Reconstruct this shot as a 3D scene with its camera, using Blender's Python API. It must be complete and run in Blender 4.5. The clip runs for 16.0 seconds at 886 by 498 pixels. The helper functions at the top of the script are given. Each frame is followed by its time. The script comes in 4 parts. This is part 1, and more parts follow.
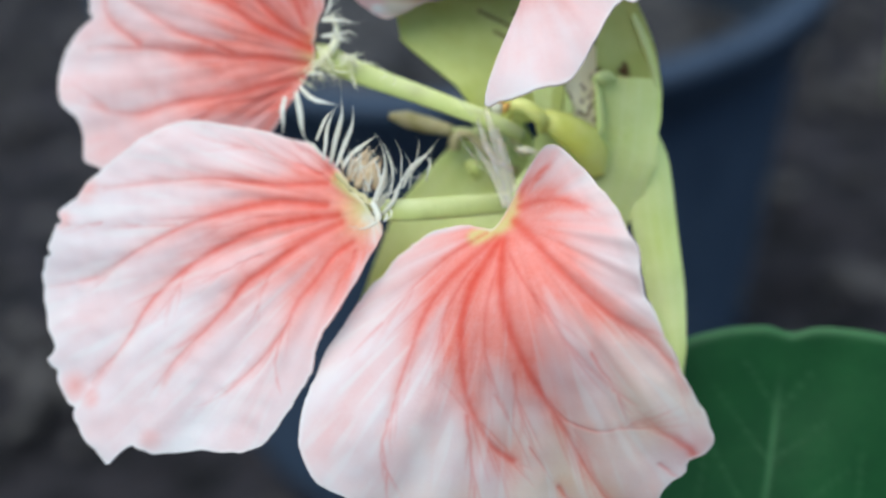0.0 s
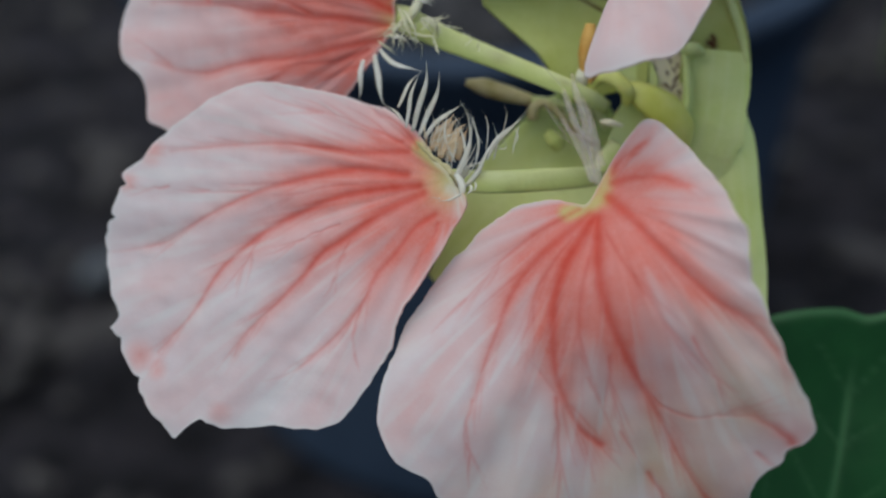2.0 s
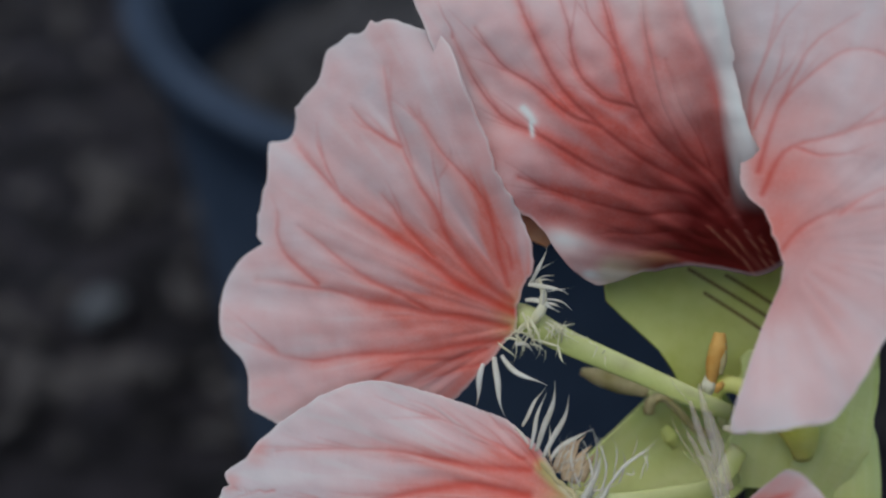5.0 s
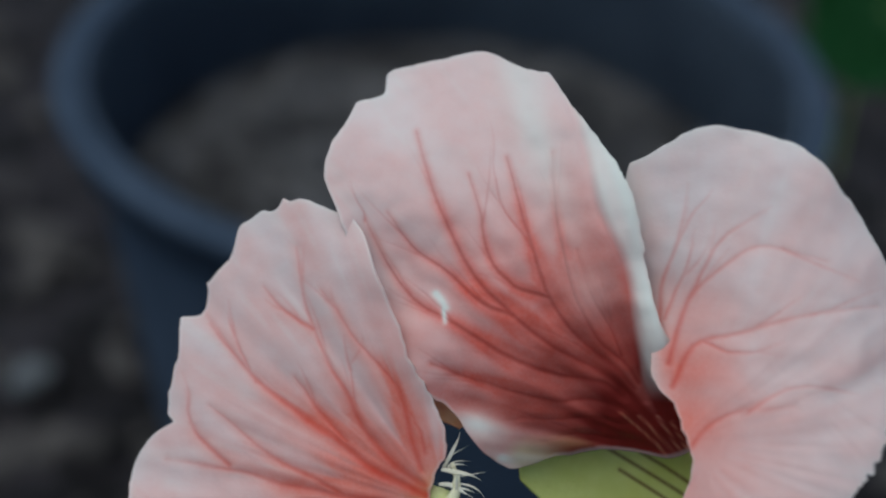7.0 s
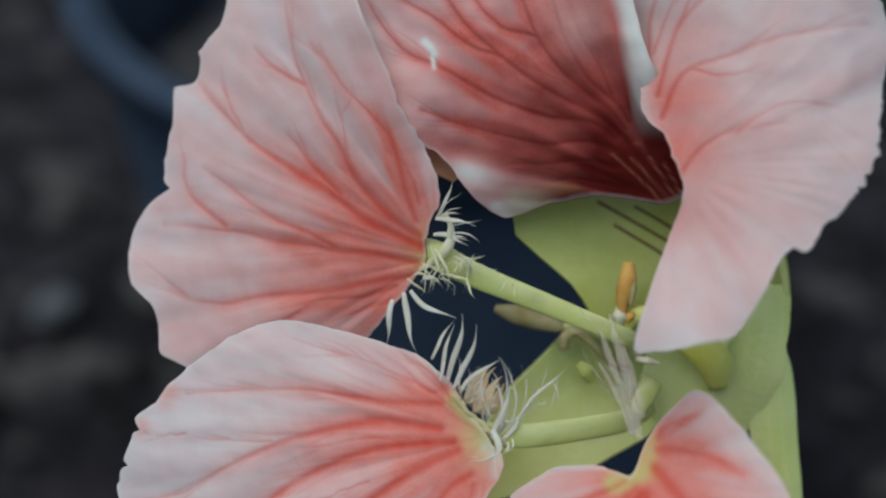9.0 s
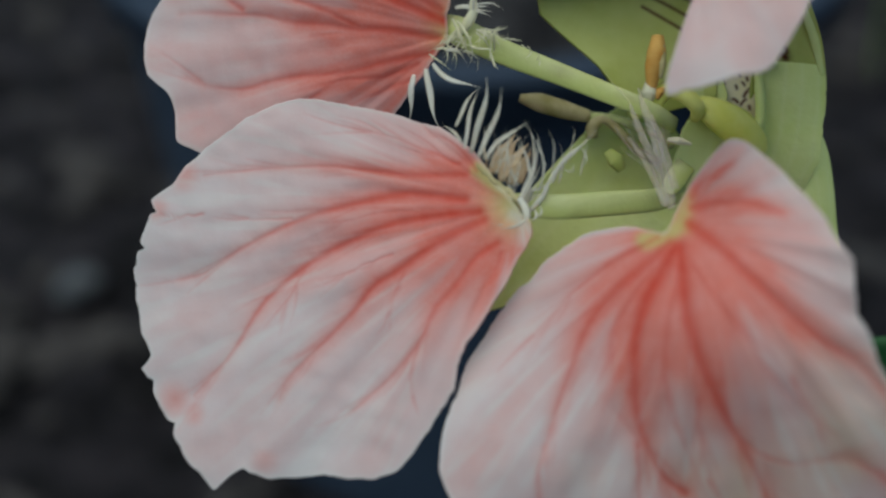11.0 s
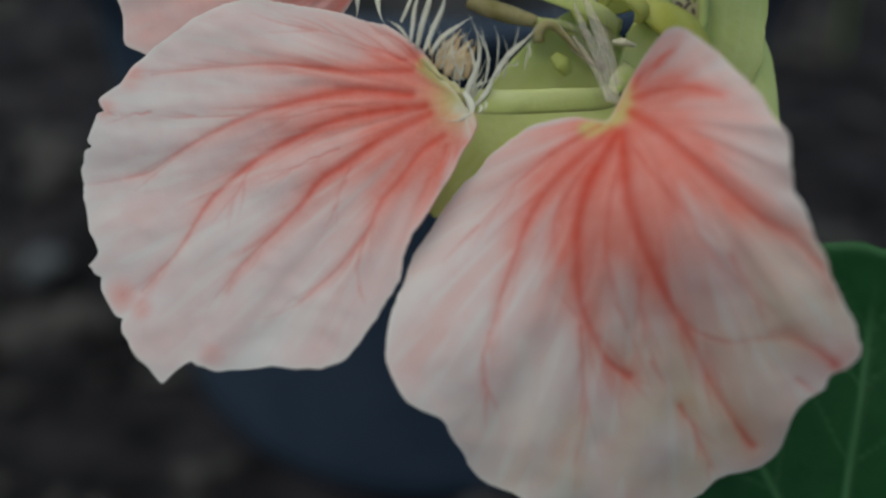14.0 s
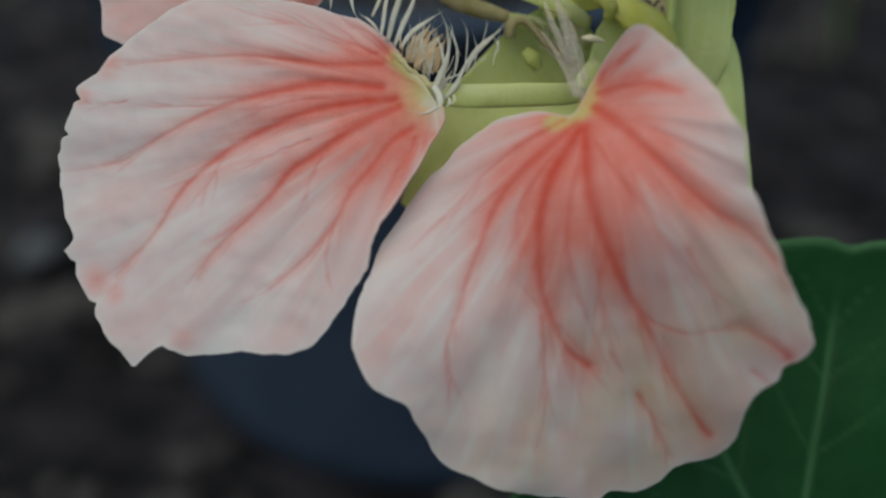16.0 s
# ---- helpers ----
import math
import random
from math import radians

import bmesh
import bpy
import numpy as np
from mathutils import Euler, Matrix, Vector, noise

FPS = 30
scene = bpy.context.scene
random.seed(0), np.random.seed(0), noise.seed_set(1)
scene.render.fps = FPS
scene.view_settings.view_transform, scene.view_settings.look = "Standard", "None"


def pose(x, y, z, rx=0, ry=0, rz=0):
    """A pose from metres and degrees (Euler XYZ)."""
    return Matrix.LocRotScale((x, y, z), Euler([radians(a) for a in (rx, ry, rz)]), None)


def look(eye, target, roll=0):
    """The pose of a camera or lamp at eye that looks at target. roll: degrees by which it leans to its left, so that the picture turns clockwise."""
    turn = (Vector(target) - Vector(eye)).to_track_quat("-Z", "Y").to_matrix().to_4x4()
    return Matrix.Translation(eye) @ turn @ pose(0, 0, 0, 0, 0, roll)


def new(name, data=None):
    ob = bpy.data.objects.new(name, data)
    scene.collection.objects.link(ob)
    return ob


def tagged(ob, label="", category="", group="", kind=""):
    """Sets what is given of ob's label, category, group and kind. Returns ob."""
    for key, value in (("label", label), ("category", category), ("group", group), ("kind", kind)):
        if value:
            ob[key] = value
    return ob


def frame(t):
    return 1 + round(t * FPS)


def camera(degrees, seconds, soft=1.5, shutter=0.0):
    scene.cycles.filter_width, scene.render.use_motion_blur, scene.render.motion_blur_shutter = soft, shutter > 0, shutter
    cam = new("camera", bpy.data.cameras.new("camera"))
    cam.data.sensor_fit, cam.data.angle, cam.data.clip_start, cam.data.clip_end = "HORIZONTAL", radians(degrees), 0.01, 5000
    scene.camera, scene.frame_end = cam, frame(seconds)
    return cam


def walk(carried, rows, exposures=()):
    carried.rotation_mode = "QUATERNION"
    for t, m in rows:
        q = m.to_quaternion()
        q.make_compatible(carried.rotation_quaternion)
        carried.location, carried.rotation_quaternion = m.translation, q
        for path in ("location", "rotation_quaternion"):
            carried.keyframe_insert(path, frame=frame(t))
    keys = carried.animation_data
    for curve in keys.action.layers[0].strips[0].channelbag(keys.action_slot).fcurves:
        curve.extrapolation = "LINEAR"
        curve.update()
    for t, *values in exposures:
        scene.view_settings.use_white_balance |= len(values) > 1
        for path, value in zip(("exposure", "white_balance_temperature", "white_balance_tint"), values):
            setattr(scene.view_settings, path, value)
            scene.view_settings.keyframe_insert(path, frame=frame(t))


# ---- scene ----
CM = 0.01
cam = camera(40.0, 16.0, soft=2.4, shutter=0.0)
cam.data.dof.use_dof = True
cam.data.dof.focus_distance = 0.0745
cam.data.dof.aperture_fstop = 16.5
# seconds, place in metres, turn in degrees
PATH = [
    (0, 0.01132, -0.06828, 0.15433, 55.923, 3.233, 1.642),
    (0.5, 0.00832, -0.06617, 0.15487, 54.089, 2.349, 1.256),
    (1, 0.00700, -0.06599, 0.15511, 54.530, 1.882, 1.841),
    (1.5, 0.00555, -0.06561, 0.15386, 54.205, 1.621, 1.716),
    (2, 0.00384, -0.06557, 0.15391, 53.881, 1.135, 1.251),
    (2.5, 0.00384, -0.06506, 0.15323, 53.659, 1.148, 1.207),
    (3, 0.00266, -0.06476, 0.15256, 54.090, 1.098, 1.159),
    (3.5, 0.00101, -0.06301, 0.15550, 53.557, 0.579, 0.850),
    (4, -0.00201, -0.05874, 0.16074, 52.999, -0.086, 0.923),
    (4.5, -0.00556, -0.05352, 0.16558, 51.836, -1.067, 0.719),
    (5, -0.00616, -0.04960, 0.16941, 51.903, -1.353, 1.207),
    (5.2, -0.00566, -0.04914, 0.16993, 52.718, -1.469, 1.117),
    (7.3, -0.00444, -0.04317, 0.17711, 53.490, -2.976, -0.911),
    (7.5, -0.00490, -0.04367, 0.17521, 53.589, -2.830, -0.700),
    (8, -0.00374, -0.04625, 0.17239, 52.871, -2.809, -0.932),
    (8.5, -0.00224, -0.04805, 0.17161, 51.721, -1.953, -0.672),
    (9, -0.00204, -0.05205, 0.16585, 52.239, -0.875, -0.812),
    (9.5, -0.00426, -0.05591, 0.15890, 53.292, -0.569, -1.212),
    (10, -0.00438, -0.05725, 0.15606, 53.561, -0.014, -1.058),
    (10.2, -0.00303, -0.05782, 0.15520, 53.532, 0.504, -0.443),
    (12.3, -0.00181, -0.06381, 0.14667, 54.940, 0.624, -0.798),
    (12.5, -0.00195, -0.06448, 0.14619, 54.457, 0.190, -1.432),
    (13, 0.00044, -0.06399, 0.14732, 53.814, 0.482, -1.462),
    (13.5, -0.00056, -0.06436, 0.14580, 54.082, 0.203, -1.554),
    (14, -0.00056, -0.06403, 0.14682, 54.236, 0.099, -1.643),
    (14.5, -0.00019, -0.06439, 0.14634, 54.615, 0.041, -1.431),
    (15, 0.00026, -0.06477, 0.14679, 54.413, -0.029, -1.371),
    (15.5, 0.00166, -0.06498, 0.14654, 53.999, -0.111, -1.281),
    (16, 0.00140, -0.06540, 0.14762, 53.873, -0.471, -1.167),
]
EXPOSURES = [(0.0, 0.62, 5850, 0), (0.5, 0.32, 5950, 1), (1.0, 0.0, 6000, 2), (2.0, -0.27, 6000, 3), (3.0, -0.43, 6000, 3), (4.5, -0.43, 6000, 8), (7.5, -0.2, 6000, 0), (9.0, -0.21, 6050, 1), (10.0, -0.38, 6050, -2), (12.5, -0.46, 6400, -3), (14.5, -0.47, 6450, -3), (16.0, -0.42, 6500, -2)]
walk(cam, [(t, pose(x, y, z, rx, ry, rz)) for t, x, y, z, rx, ry, rz in PATH], EXPOSURES)

# ---- light: bright shade under an open sky ----
SUN_EL, SUN_AZ = radians(75), radians(245)
world = bpy.data.worlds.new("world")
scene.world = world
world.use_nodes = True
wn = world.node_tree.nodes
sky = wn.new("ShaderNodeTexSky")
sky.sky_type = "NISHITA"
sky.sun_disc = False
sky.sun_elevation, sky.sun_rotation = SUN_EL, SUN_AZ
sky.air_density, sky.dust_density = 1.0, 3.0
world.node_tree.links.new(sky.outputs[0], wn["Background"].inputs[0])
wn["Background"].inputs[1].default_value = 0.118
sun_data = bpy.data.lights.new("sun", "SUN")
sun_data.energy, sun_data.angle, sun_data.color = 1.95, radians(75), (1.0, 0.965, 0.90)
sun = new("sun", sun_data)
sun_dir = Vector((math.sin(SUN_AZ) * math.cos(SUN_EL), math.cos(SUN_AZ) * math.cos(SUN_EL), math.sin(SUN_EL)))
sun.matrix_world = look(sun_dir * 3, (0, 0, 0))


# ---- materials ----
class Nodes:
    """A small builder for node materials."""

    def __init__(self, name, rough=0.5, spec=0.4):
        self.mat = bpy.data.materials.new(name)
        self.mat.use_nodes = True
        self.tree = self.mat.node_tree
        self.bsdf = self.tree.nodes["Principled BSDF"]
        self.bsdf.inputs["Roughness"].default_value = rough
        self.bsdf.inputs["Specular IOR Level"].default_value = spec

    def node(self, kind, **inputs):
        n = self.tree.nodes.new(kind)
        for key, value in inputs.items():
            n.inputs[key.replace("_", " ")].default_value = value
        return n

    def link(self, a, b):
        self.tree.links.new(a, b)

    def coords(self):
        return self.tree.nodes.new("ShaderNodeTexCoord").outputs["Object"]

    def noise(self, scale, detail=4.0, rough=0.55):
        n = self.node("ShaderNodeTexNoise", Scale=scale, Detail=detail, Roughness=rough)
        self.link(self.coords(), n.inputs["Vector"])
        return n.outputs["Fac"]

    def attr(self, name):
        n = self.tree.nodes.new("ShaderNodeAttribute")
        n.attribute_name = name
        return n.outputs["Fac"]

    def math(self, op, a, b):
        n = self.tree.nodes.new("ShaderNodeMath")
        n.operation, n.use_clamp = op, op in ("MULTIPLY", "ADD")
        for value, socket in ((a, n.inputs[0]), (b, n.inputs[1])):
            if isinstance(value, (int, float)):
                socket.default_value = value
            else:
                self.link(value, socket)
        return n.outputs[0]

    def span(self, value, lo, hi, out_lo=0.0, out_hi=1.0):
        n = self.node("ShaderNodeMapRange", From_Min=lo, From_Max=hi, To_Min=out_lo, To_Max=out_hi)
        self.link(value, n.inputs["Value"])
        return n.outputs["Result"]

    def mix(self, fac, a, b, blend="MIX"):
        n = self.tree.nodes.new("ShaderNodeMix")
        n.data_type, n.blend_type = "RGBA", blend
        for value, socket in ((fac, n.inputs[0]), (a, n.inputs[6]), (b, n.inputs[7])):
            if isinstance(value, (int, float)):
                socket.default_value = value
            elif isinstance(value, tuple):
                socket.default_value = (*value, 1.0)
            else:
                self.link(value, socket)
        return n.outputs[2]

    def colour(self, value):
        if isinstance(value, tuple):
            self.bsdf.inputs["Base Color"].default_value = (*value, 1.0)
        else:
            self.link(value, self.bsdf.inputs["Base Color"])
        return self

    def bump(self, height, strength=0.3, distance=0.0004):
        n = self.node("ShaderNodeBump", Strength=strength, Distance=distance)
        self.link(height, n.inputs["Height"])
        self.link(n.outputs[0], self.bsdf.inputs["Normal"])
        return self

    def thin(self, amount, colour):
        """Lets light through a thin sheet of living tissue."""
        t = self.tree.nodes.new("ShaderNodeBsdfTranslucent")
        m = self.node("ShaderNodeMixShader", Fac=amount)
        if isinstance(colour, tuple):
            t.inputs[0].default_value = (*colour, 1.0)
        else:
            self.link(colour, t.inputs[0])
        self.link(self.bsdf.outputs[0], m.inputs[1])
        self.link(t.outputs[0], m.inputs[2])
        self.link(m.outputs[0], self.tree.nodes["Material Output"].inputs[0])
        return self


def petal_material(name, pale, vein, blush, dark, glow=0.38):
    m = Nodes(name, rough=0.55, spec=0.25)
    cloud = m.noise(420.0, 5.0)
    cells = m.noise(5200.0, 2.0)
    base = m.mix(m.span(cloud, 0.35, 0.7), pale, tuple(c * f for c, f in zip(pale, (1.0, 0.945, 0.94))))
    base = m.mix(m.attr("painted_sheen"), base, (0.80, 0.79, 0.78))
    base = m.mix(m.math("MULTIPLY", m.attr("blush"), m.span(cloud, 0.2, 0.8, 0.75, 1.0)), base, blush)
    base = m.mix(m.attr("yellow"), base, (0.70, 0.64, 0.24))
    base = m.mix(m.span(cells, 0.35, 0.7, 0.0, 0.08), base, (0.88, 0.82, 0.80))
    base = m.mix(m.math("MULTIPLY", m.attr("vein"), m.span(cloud, 0.25, 0.7, 0.7, 1.0)), base, vein)
    base = m.mix(m.attr("dark"), base, dark)
    base = m.mix(m.attr("white"), base, (0.83, 0.85, 0.81))
    m.colour(base)
    relief = m.math("ADD", m.math("MULTIPLY", cells, 0.25), m.math("MULTIPLY", m.noise(900.0, 3.0), 0.6))
    m.bump(relief, 0.2, 0.00025)
    return m.thin(glow, base).mat


PALE, VEIN, BLUSH, MAROON = (0.80, 0.735, 0.735), (0.72, 0.075, 0.038), (0.84, 0.22, 0.155), (0.19, 0.016, 0.012)
MAT_PETAL = petal_material("petal", PALE, VEIN, BLUSH, MAROON)
MAT_UPPER = petal_material("upper_petal", (0.85, 0.79, 0.78), (0.60, 0.075, 0.055), (0.80, 0.105, 0.06), MAROON, 0.38)


def green_material(name, low, high, streak, glow, rough=0.42):
    m = Nodes(name, rough=rough, spec=0.2)
    cloud = m.noise(260.0, 4.0)
    base = m.mix(m.span(cloud, 0.3, 0.7), low, high)
    base = m.mix(m.attr("vein"), base, streak)
    base = m.mix(m.attr("dark"), base, (0.09, 0.012, 0.006))
    m.colour(base)
    m.bump(m.noise(1800.0, 3.0), 0.25, 0.0003)
    return m.thin(glow, base).mat


MAT_SEPAL = green_material("sepal", (0.68, 0.77, 0.25), (0.79, 0.86, 0.39), (0.83, 0.89, 0.50), 0.22)
MAT_CREAM = green_material("calyx_inside", (0.86, 0.79, 0.50), (0.91, 0.85, 0.64), (0.86, 0.84, 0.5), 0.22)
MAT_SEPAL_OLIVE = green_material("sepal_olive", (0.51, 0.56, 0.13), (0.63, 0.68, 0.24), (0.62, 0.67, 0.22), 0.3)
MAT_CLAW = green_material("claw", (0.62, 0.66, 0.26), (0.74, 0.77, 0.40), (0.56, 0.62, 0.20), 0.2)
MAT_LEAF = green_material("leaf", (0.008, 0.052, 0.011), (0.014, 0.074, 0.017), (0.07, 0.18, 0.07), 0.12)
MAT_STALK = green_material("stalk", (0.20, 0.30, 0.08), (0.28, 0.36, 0.12), (0.2, 0.3, 0.1), 0.1)


def plain_living(name, low, high, glow=0.3, rough=0.45, scale=700.0):
    m = Nodes(name, rough=rough, spec=0.35)
    base = m.mix(m.span(m.noise(scale, 4.0), 0.32, 0.68), low, high)
    m.colour(base)
    m.bump(m.noise(3000.0, 2.0), 0.25, 0.0002)
    return m.thin(glow, base).mat


MAT_FRINGE = plain_living("fringe", (0.80, 0.76, 0.60), (0.90, 0.89, 0.80), 0.22)
MAT_FRINGE_CREAM = plain_living("fringe_cream", (0.78, 0.75, 0.48), (0.88, 0.86, 0.66), 0.22)
MAT_FRINGE_DRY = plain_living("fringe_dry", (0.66, 0.45, 0.26), (0.84, 0.70, 0.46), 0.2)
MAT_FRINGE_PINK = plain_living("fringe_pink", (0.90, 0.74, 0.66), (0.95, 0.86, 0.80), 0.22)


def sheer(material, share):
    """A thin tissue: part of the light goes straight through."""
    tree = material.node_tree
    clear, blend = tree.nodes.new("ShaderNodeBsdfTransparent"), tree.nodes.new("ShaderNodeMixShader")
    blend.inputs[0].default_value = share
    end = tree.nodes["Material Output"].inputs[0]
    tree.links.new(end.links[0].from_socket, blend.inputs[1])
    tree.links.new(clear.outputs[0], blend.inputs[2])
    tree.links.new(blend.outputs[0], end)


for living, share in ((MAT_FRINGE, 0.28), (MAT_FRINGE_CREAM, 0.15), (MAT_FRINGE_DRY, 0.15), (MAT_FRINGE_PINK, 0.82)):
    sheer(living, share)
MAT_FOLD = plain_living("petal_foot", (0.74, 0.40, 0.20), (0.80, 0.56, 0.34), 0.4)
MAT_ANTHER = plain_living("anther", (0.62, 0.30, 0.05), (0.72, 0.45, 0.12), 0.15, 0.6)
MAT_STAMEN = plain_living("stamen", (0.40, 0.34, 0.12), (0.62, 0.55, 0.30), 0.2)
MAT_NECTARY = plain_living("nectary", (0.74, 0.75, 0.12), (0.86, 0.87, 0.30), 0.2, 0.3, 300.0)


def soil_material(name, dark, mid, light):
    m = Nodes(name, rough=0.9, spec=0.2)
    big, small = m.noise(55.0, 5.0, 0.6), m.noise(420.0, 6.0, 0.65)
    base = m.mix(m.span(big, 0.42, 0.60), dark, mid)
    base = m.mix(m.span(small, 0.58, 0.78), base, light)
    m.colour(base)
    m.bump(small, 0.9, 0.003)
    return m.mat


MAT_SOIL = soil_material("soil", (0.007, 0.0065, 0.0078), (0.032, 0.029, 0.034), (0.098, 0.092, 0.104))
MAT_POTTING = soil_material("potting_soil", (0.028, 0.028, 0.031), (0.094, 0.093, 0.098), (0.225, 0.222, 0.226))
MAT_CHIP = Nodes("mulch", 0.85, 0.2)
MAT_CHIP.colour(MAT_CHIP.mix(MAT_CHIP.span(MAT_CHIP.noise(160.0, 5.0), 0.3, 0.7), (0.010, 0.009, 0.010), (0.10, 0.092, 0.088)))
MAT_CHIP = MAT_CHIP.bump(MAT_CHIP.noise(900.0), 0.6, 0.001).mat
MAT_STONE = Nodes("pale_stone", 0.7, 0.3)
MAT_STONE.colour(MAT_STONE.mix(MAT_STONE.span(MAT_STONE.noise(500.0, 5.0), 0.3, 0.7), (0.07, 0.08, 0.09), (0.14, 0.15, 0.16)))
MAT_STONE = MAT_STONE.bump(MAT_STONE.noise(1500.0), 0.5, 0.0005).mat
MAT_POT = Nodes("pot_plastic", 0.7, 0.15)
MAT_POT.colour(MAT_POT.mix(MAT_POT.span(MAT_POT.noise(90.0, 6.0), 0.35, 0.75), (0.029, 0.044, 0.070), (0.042, 0.060, 0.092)))
MAT_POT = MAT_POT.bump(MAT_POT.noise(1200.0, 3.0), 0.3, 0.0003).mat


# ---- mesh helpers ----
def mesh_of(name, verts, faces, material, attrs=None, smooth=True):
    me = bpy.data.meshes.new(name)
    me.from_pydata([tuple(v) for v in verts], [], faces)
    me.materials.append(material)
    if smooth:
        me.polygons.foreach_set("use_smooth", [True] * len(me.polygons))
    for key, values in (attrs or {}).items():
        a = me.attributes.new(key, "FLOAT", "POINT")
        a.data.foreach_set("value", np.asarray(values, dtype=np.float32))
    me.update()
    return me


def part(name, me, parent=None, label="", at=None):
    ob = new(name, me)
    if parent is not None:
        ob.parent = parent
    if at is not None:
        ob.matrix_basis = at
    return tagged(ob, label=label)


def thing(name, label, category, at, group="", kind=""):
    ob = new(name)
    ob.empty_display_size = 0.01
    ob.matrix_basis = at
    return tagged(ob, label=label, category=category, group=group, kind=kind)


def bezier(a, b, c, n):
    s = np.linspace(0, 1, n)[:, None]
    a, b, c = (np.asarray(v, float) for v in (a, b, c))
    return (1 - s) ** 2 * a + 2 * s * (1 - s) * b + s * s * c


def spline(points, n):
    """A smooth line through a few places."""
    p = np.asarray(points, float)
    p = np.vstack([2 * p[0] - p[1], p, 2 * p[-1] - p[-2]])
    out = []
    for u in np.linspace(0, len(p) - 3, n):
        k = min(int(u), len(p) - 4)
        f, (a, b, c, d) = u - k, p[k : k + 4]
        out.append(0.5 * (2 * b + (c - a) * f + (2 * a - 5 * b + 4 * c - d) * f * f + (3 * b - 3 * c + d - a) * f ** 3))
    return np.array(out)


def sweep(line, wide, thick, sides=8, twist=0.0):
    """Vertices and faces of a tube of oval section along a line, closed at both ends."""
    line = np.asarray(line, float)
    n = len(line)
    wide, thick = (np.broadcast_to(np.asarray(v, float), (n,)) for v in (wide, thick))
    ahead = np.gradient(line, axis=0)
    ahead /= np.linalg.norm(ahead, axis=1, keepdims=True) + 1e-12
    side = np.cross(ahead, (0.0, 0.05, 1.0))
    side /= np.linalg.norm(side, axis=1, keepdims=True) + 1e-9
    up = np.cross(side, ahead)
    turn = np.linspace(0, twist, n)[:, None]
    side, up = np.cos(turn) * side + np.sin(turn) * up, np.cos(turn) * up - np.sin(turn) * side
    ang = np.arange(sides) * 2 * math.pi / sides
    verts = (line[:, None] + side[:, None] * (wide[:, None] * np.cos(ang))[..., None] + up[:, None] * (thick[:, None] * np.sin(ang))[..., None]).reshape(-1, 3)
    faces = [(i * sides + j, i * sides + (j + 1) % sides, (i + 1) * sides + (j + 1) % sides, (i + 1) * sides + j) for i in range(n - 1) for j in range(sides)]
    faces += [tuple(range(sides))[::-1], tuple((n - 1) * sides + j for j in range(sides))]
    return verts, faces


def lump(seed, radius, squash=(1, 1, 1), rough=0.25, rings=10, sectors=14):
    """A rounded, uneven pebble-like body, about its own middle."""
    verts, faces = [], []
    for i in range(rings + 1):
        for j in range(sectors):
            a, b = math.pi * i / rings, 2 * math.pi * j / sectors
            d = Vector((math.sin(a) * math.cos(b), math.sin(a) * math.sin(b), math.cos(a)))
            r = radius * (1 + rough * noise.noise(d * 1.7 + Vector((seed * 3.1, seed * 1.7, seed))))
            verts.append((d.x * r * squash[0], d.y * r * squash[1], d.z * r * squash[2]))
    for i in range(rings):
        for j in range(sectors):
            faces.append((i * sectors + j, (i + 1) * sectors + j, (i + 1) * sectors + (j + 1) % sectors, i * sectors + (j + 1) % sectors))
    return verts, faces


def soft_noise(x, y, scale, seed):
    return np.array([noise.noise(Vector((a * scale, b * scale, seed))) for a, b in zip(x, y)])


def near_lines(x, y, lines, tip=0.4):
    """How strongly each place (x, y) lies on one of the lines, each a row of places with a width."""
    out = np.zeros(len(x))
    for pts, widths, strength in lines:
        fade = np.linspace(1.0, tip, len(pts) - 1) ** 0.8
        for (ax, ay), (bx, by), w, dim in zip(pts[:-1], pts[1:], widths, fade):
            dx, dy = bx - ax, by - ay
            s = np.clip(((x - ax) * dx + (y - ay) * dy) / (dx * dx + dy * dy + 1e-12), 0, 1)
            d2 = (x - ax - s * dx) ** 2 + (y - ay - s * dy) ** 2
            out = np.maximum(out, strength * dim * np.exp(-d2 / (w * w)))
    return out


def vein_lines(rows, rng, width=0.021, forks=1.0):
    """Veins from rows of a weight and a few places, each with fine side veins that fork off at a narrow angle."""
    lines = []
    for w, *flat in rows:
        p = spline(np.array(flat).reshape(-1, 2), 18)
        p += 0.006 * np.column_stack([np.convolve(rng.normal(0, 1, 20), [0.3, 0.4, 0.3], "valid") for _ in range(2)])
        strong = 0.35 + 0.42 * w
        widths = width * (0.45 + 0.5 * w) * np.linspace(1.0 + 0.9 * min(w, 1.2), 0.5, 17)
        lines.append((p, widths, min(1.0, strong)))
        length = np.linalg.norm(p[-1] - p[0])
        for k in range(int(forks * (3 + 8 * length))):
            i = rng.integers(3, 16)
            d = p[i + 1] - p[i]
            ang = math.atan2(d[1], d[0]) + rng.choice([-1, 1]) * rng.uniform(0.08, 0.26)
            reach = rng.uniform(0.25, 0.65) * min(0.8, length)
            e = p[i] + reach * np.array([math.cos(ang), math.sin(ang)])
            bend = p[i] + 0.5 * reach * np.array([math.cos(ang * 0.98), math.sin(ang * 0.98)]) + rng.normal(0, 0.02, 2)
            lines.append((bezier(p[i], bend, e, 7), width * np.linspace(0.75, 0.5, 6), rng.uniform(0.15, 0.42)))
    return lines


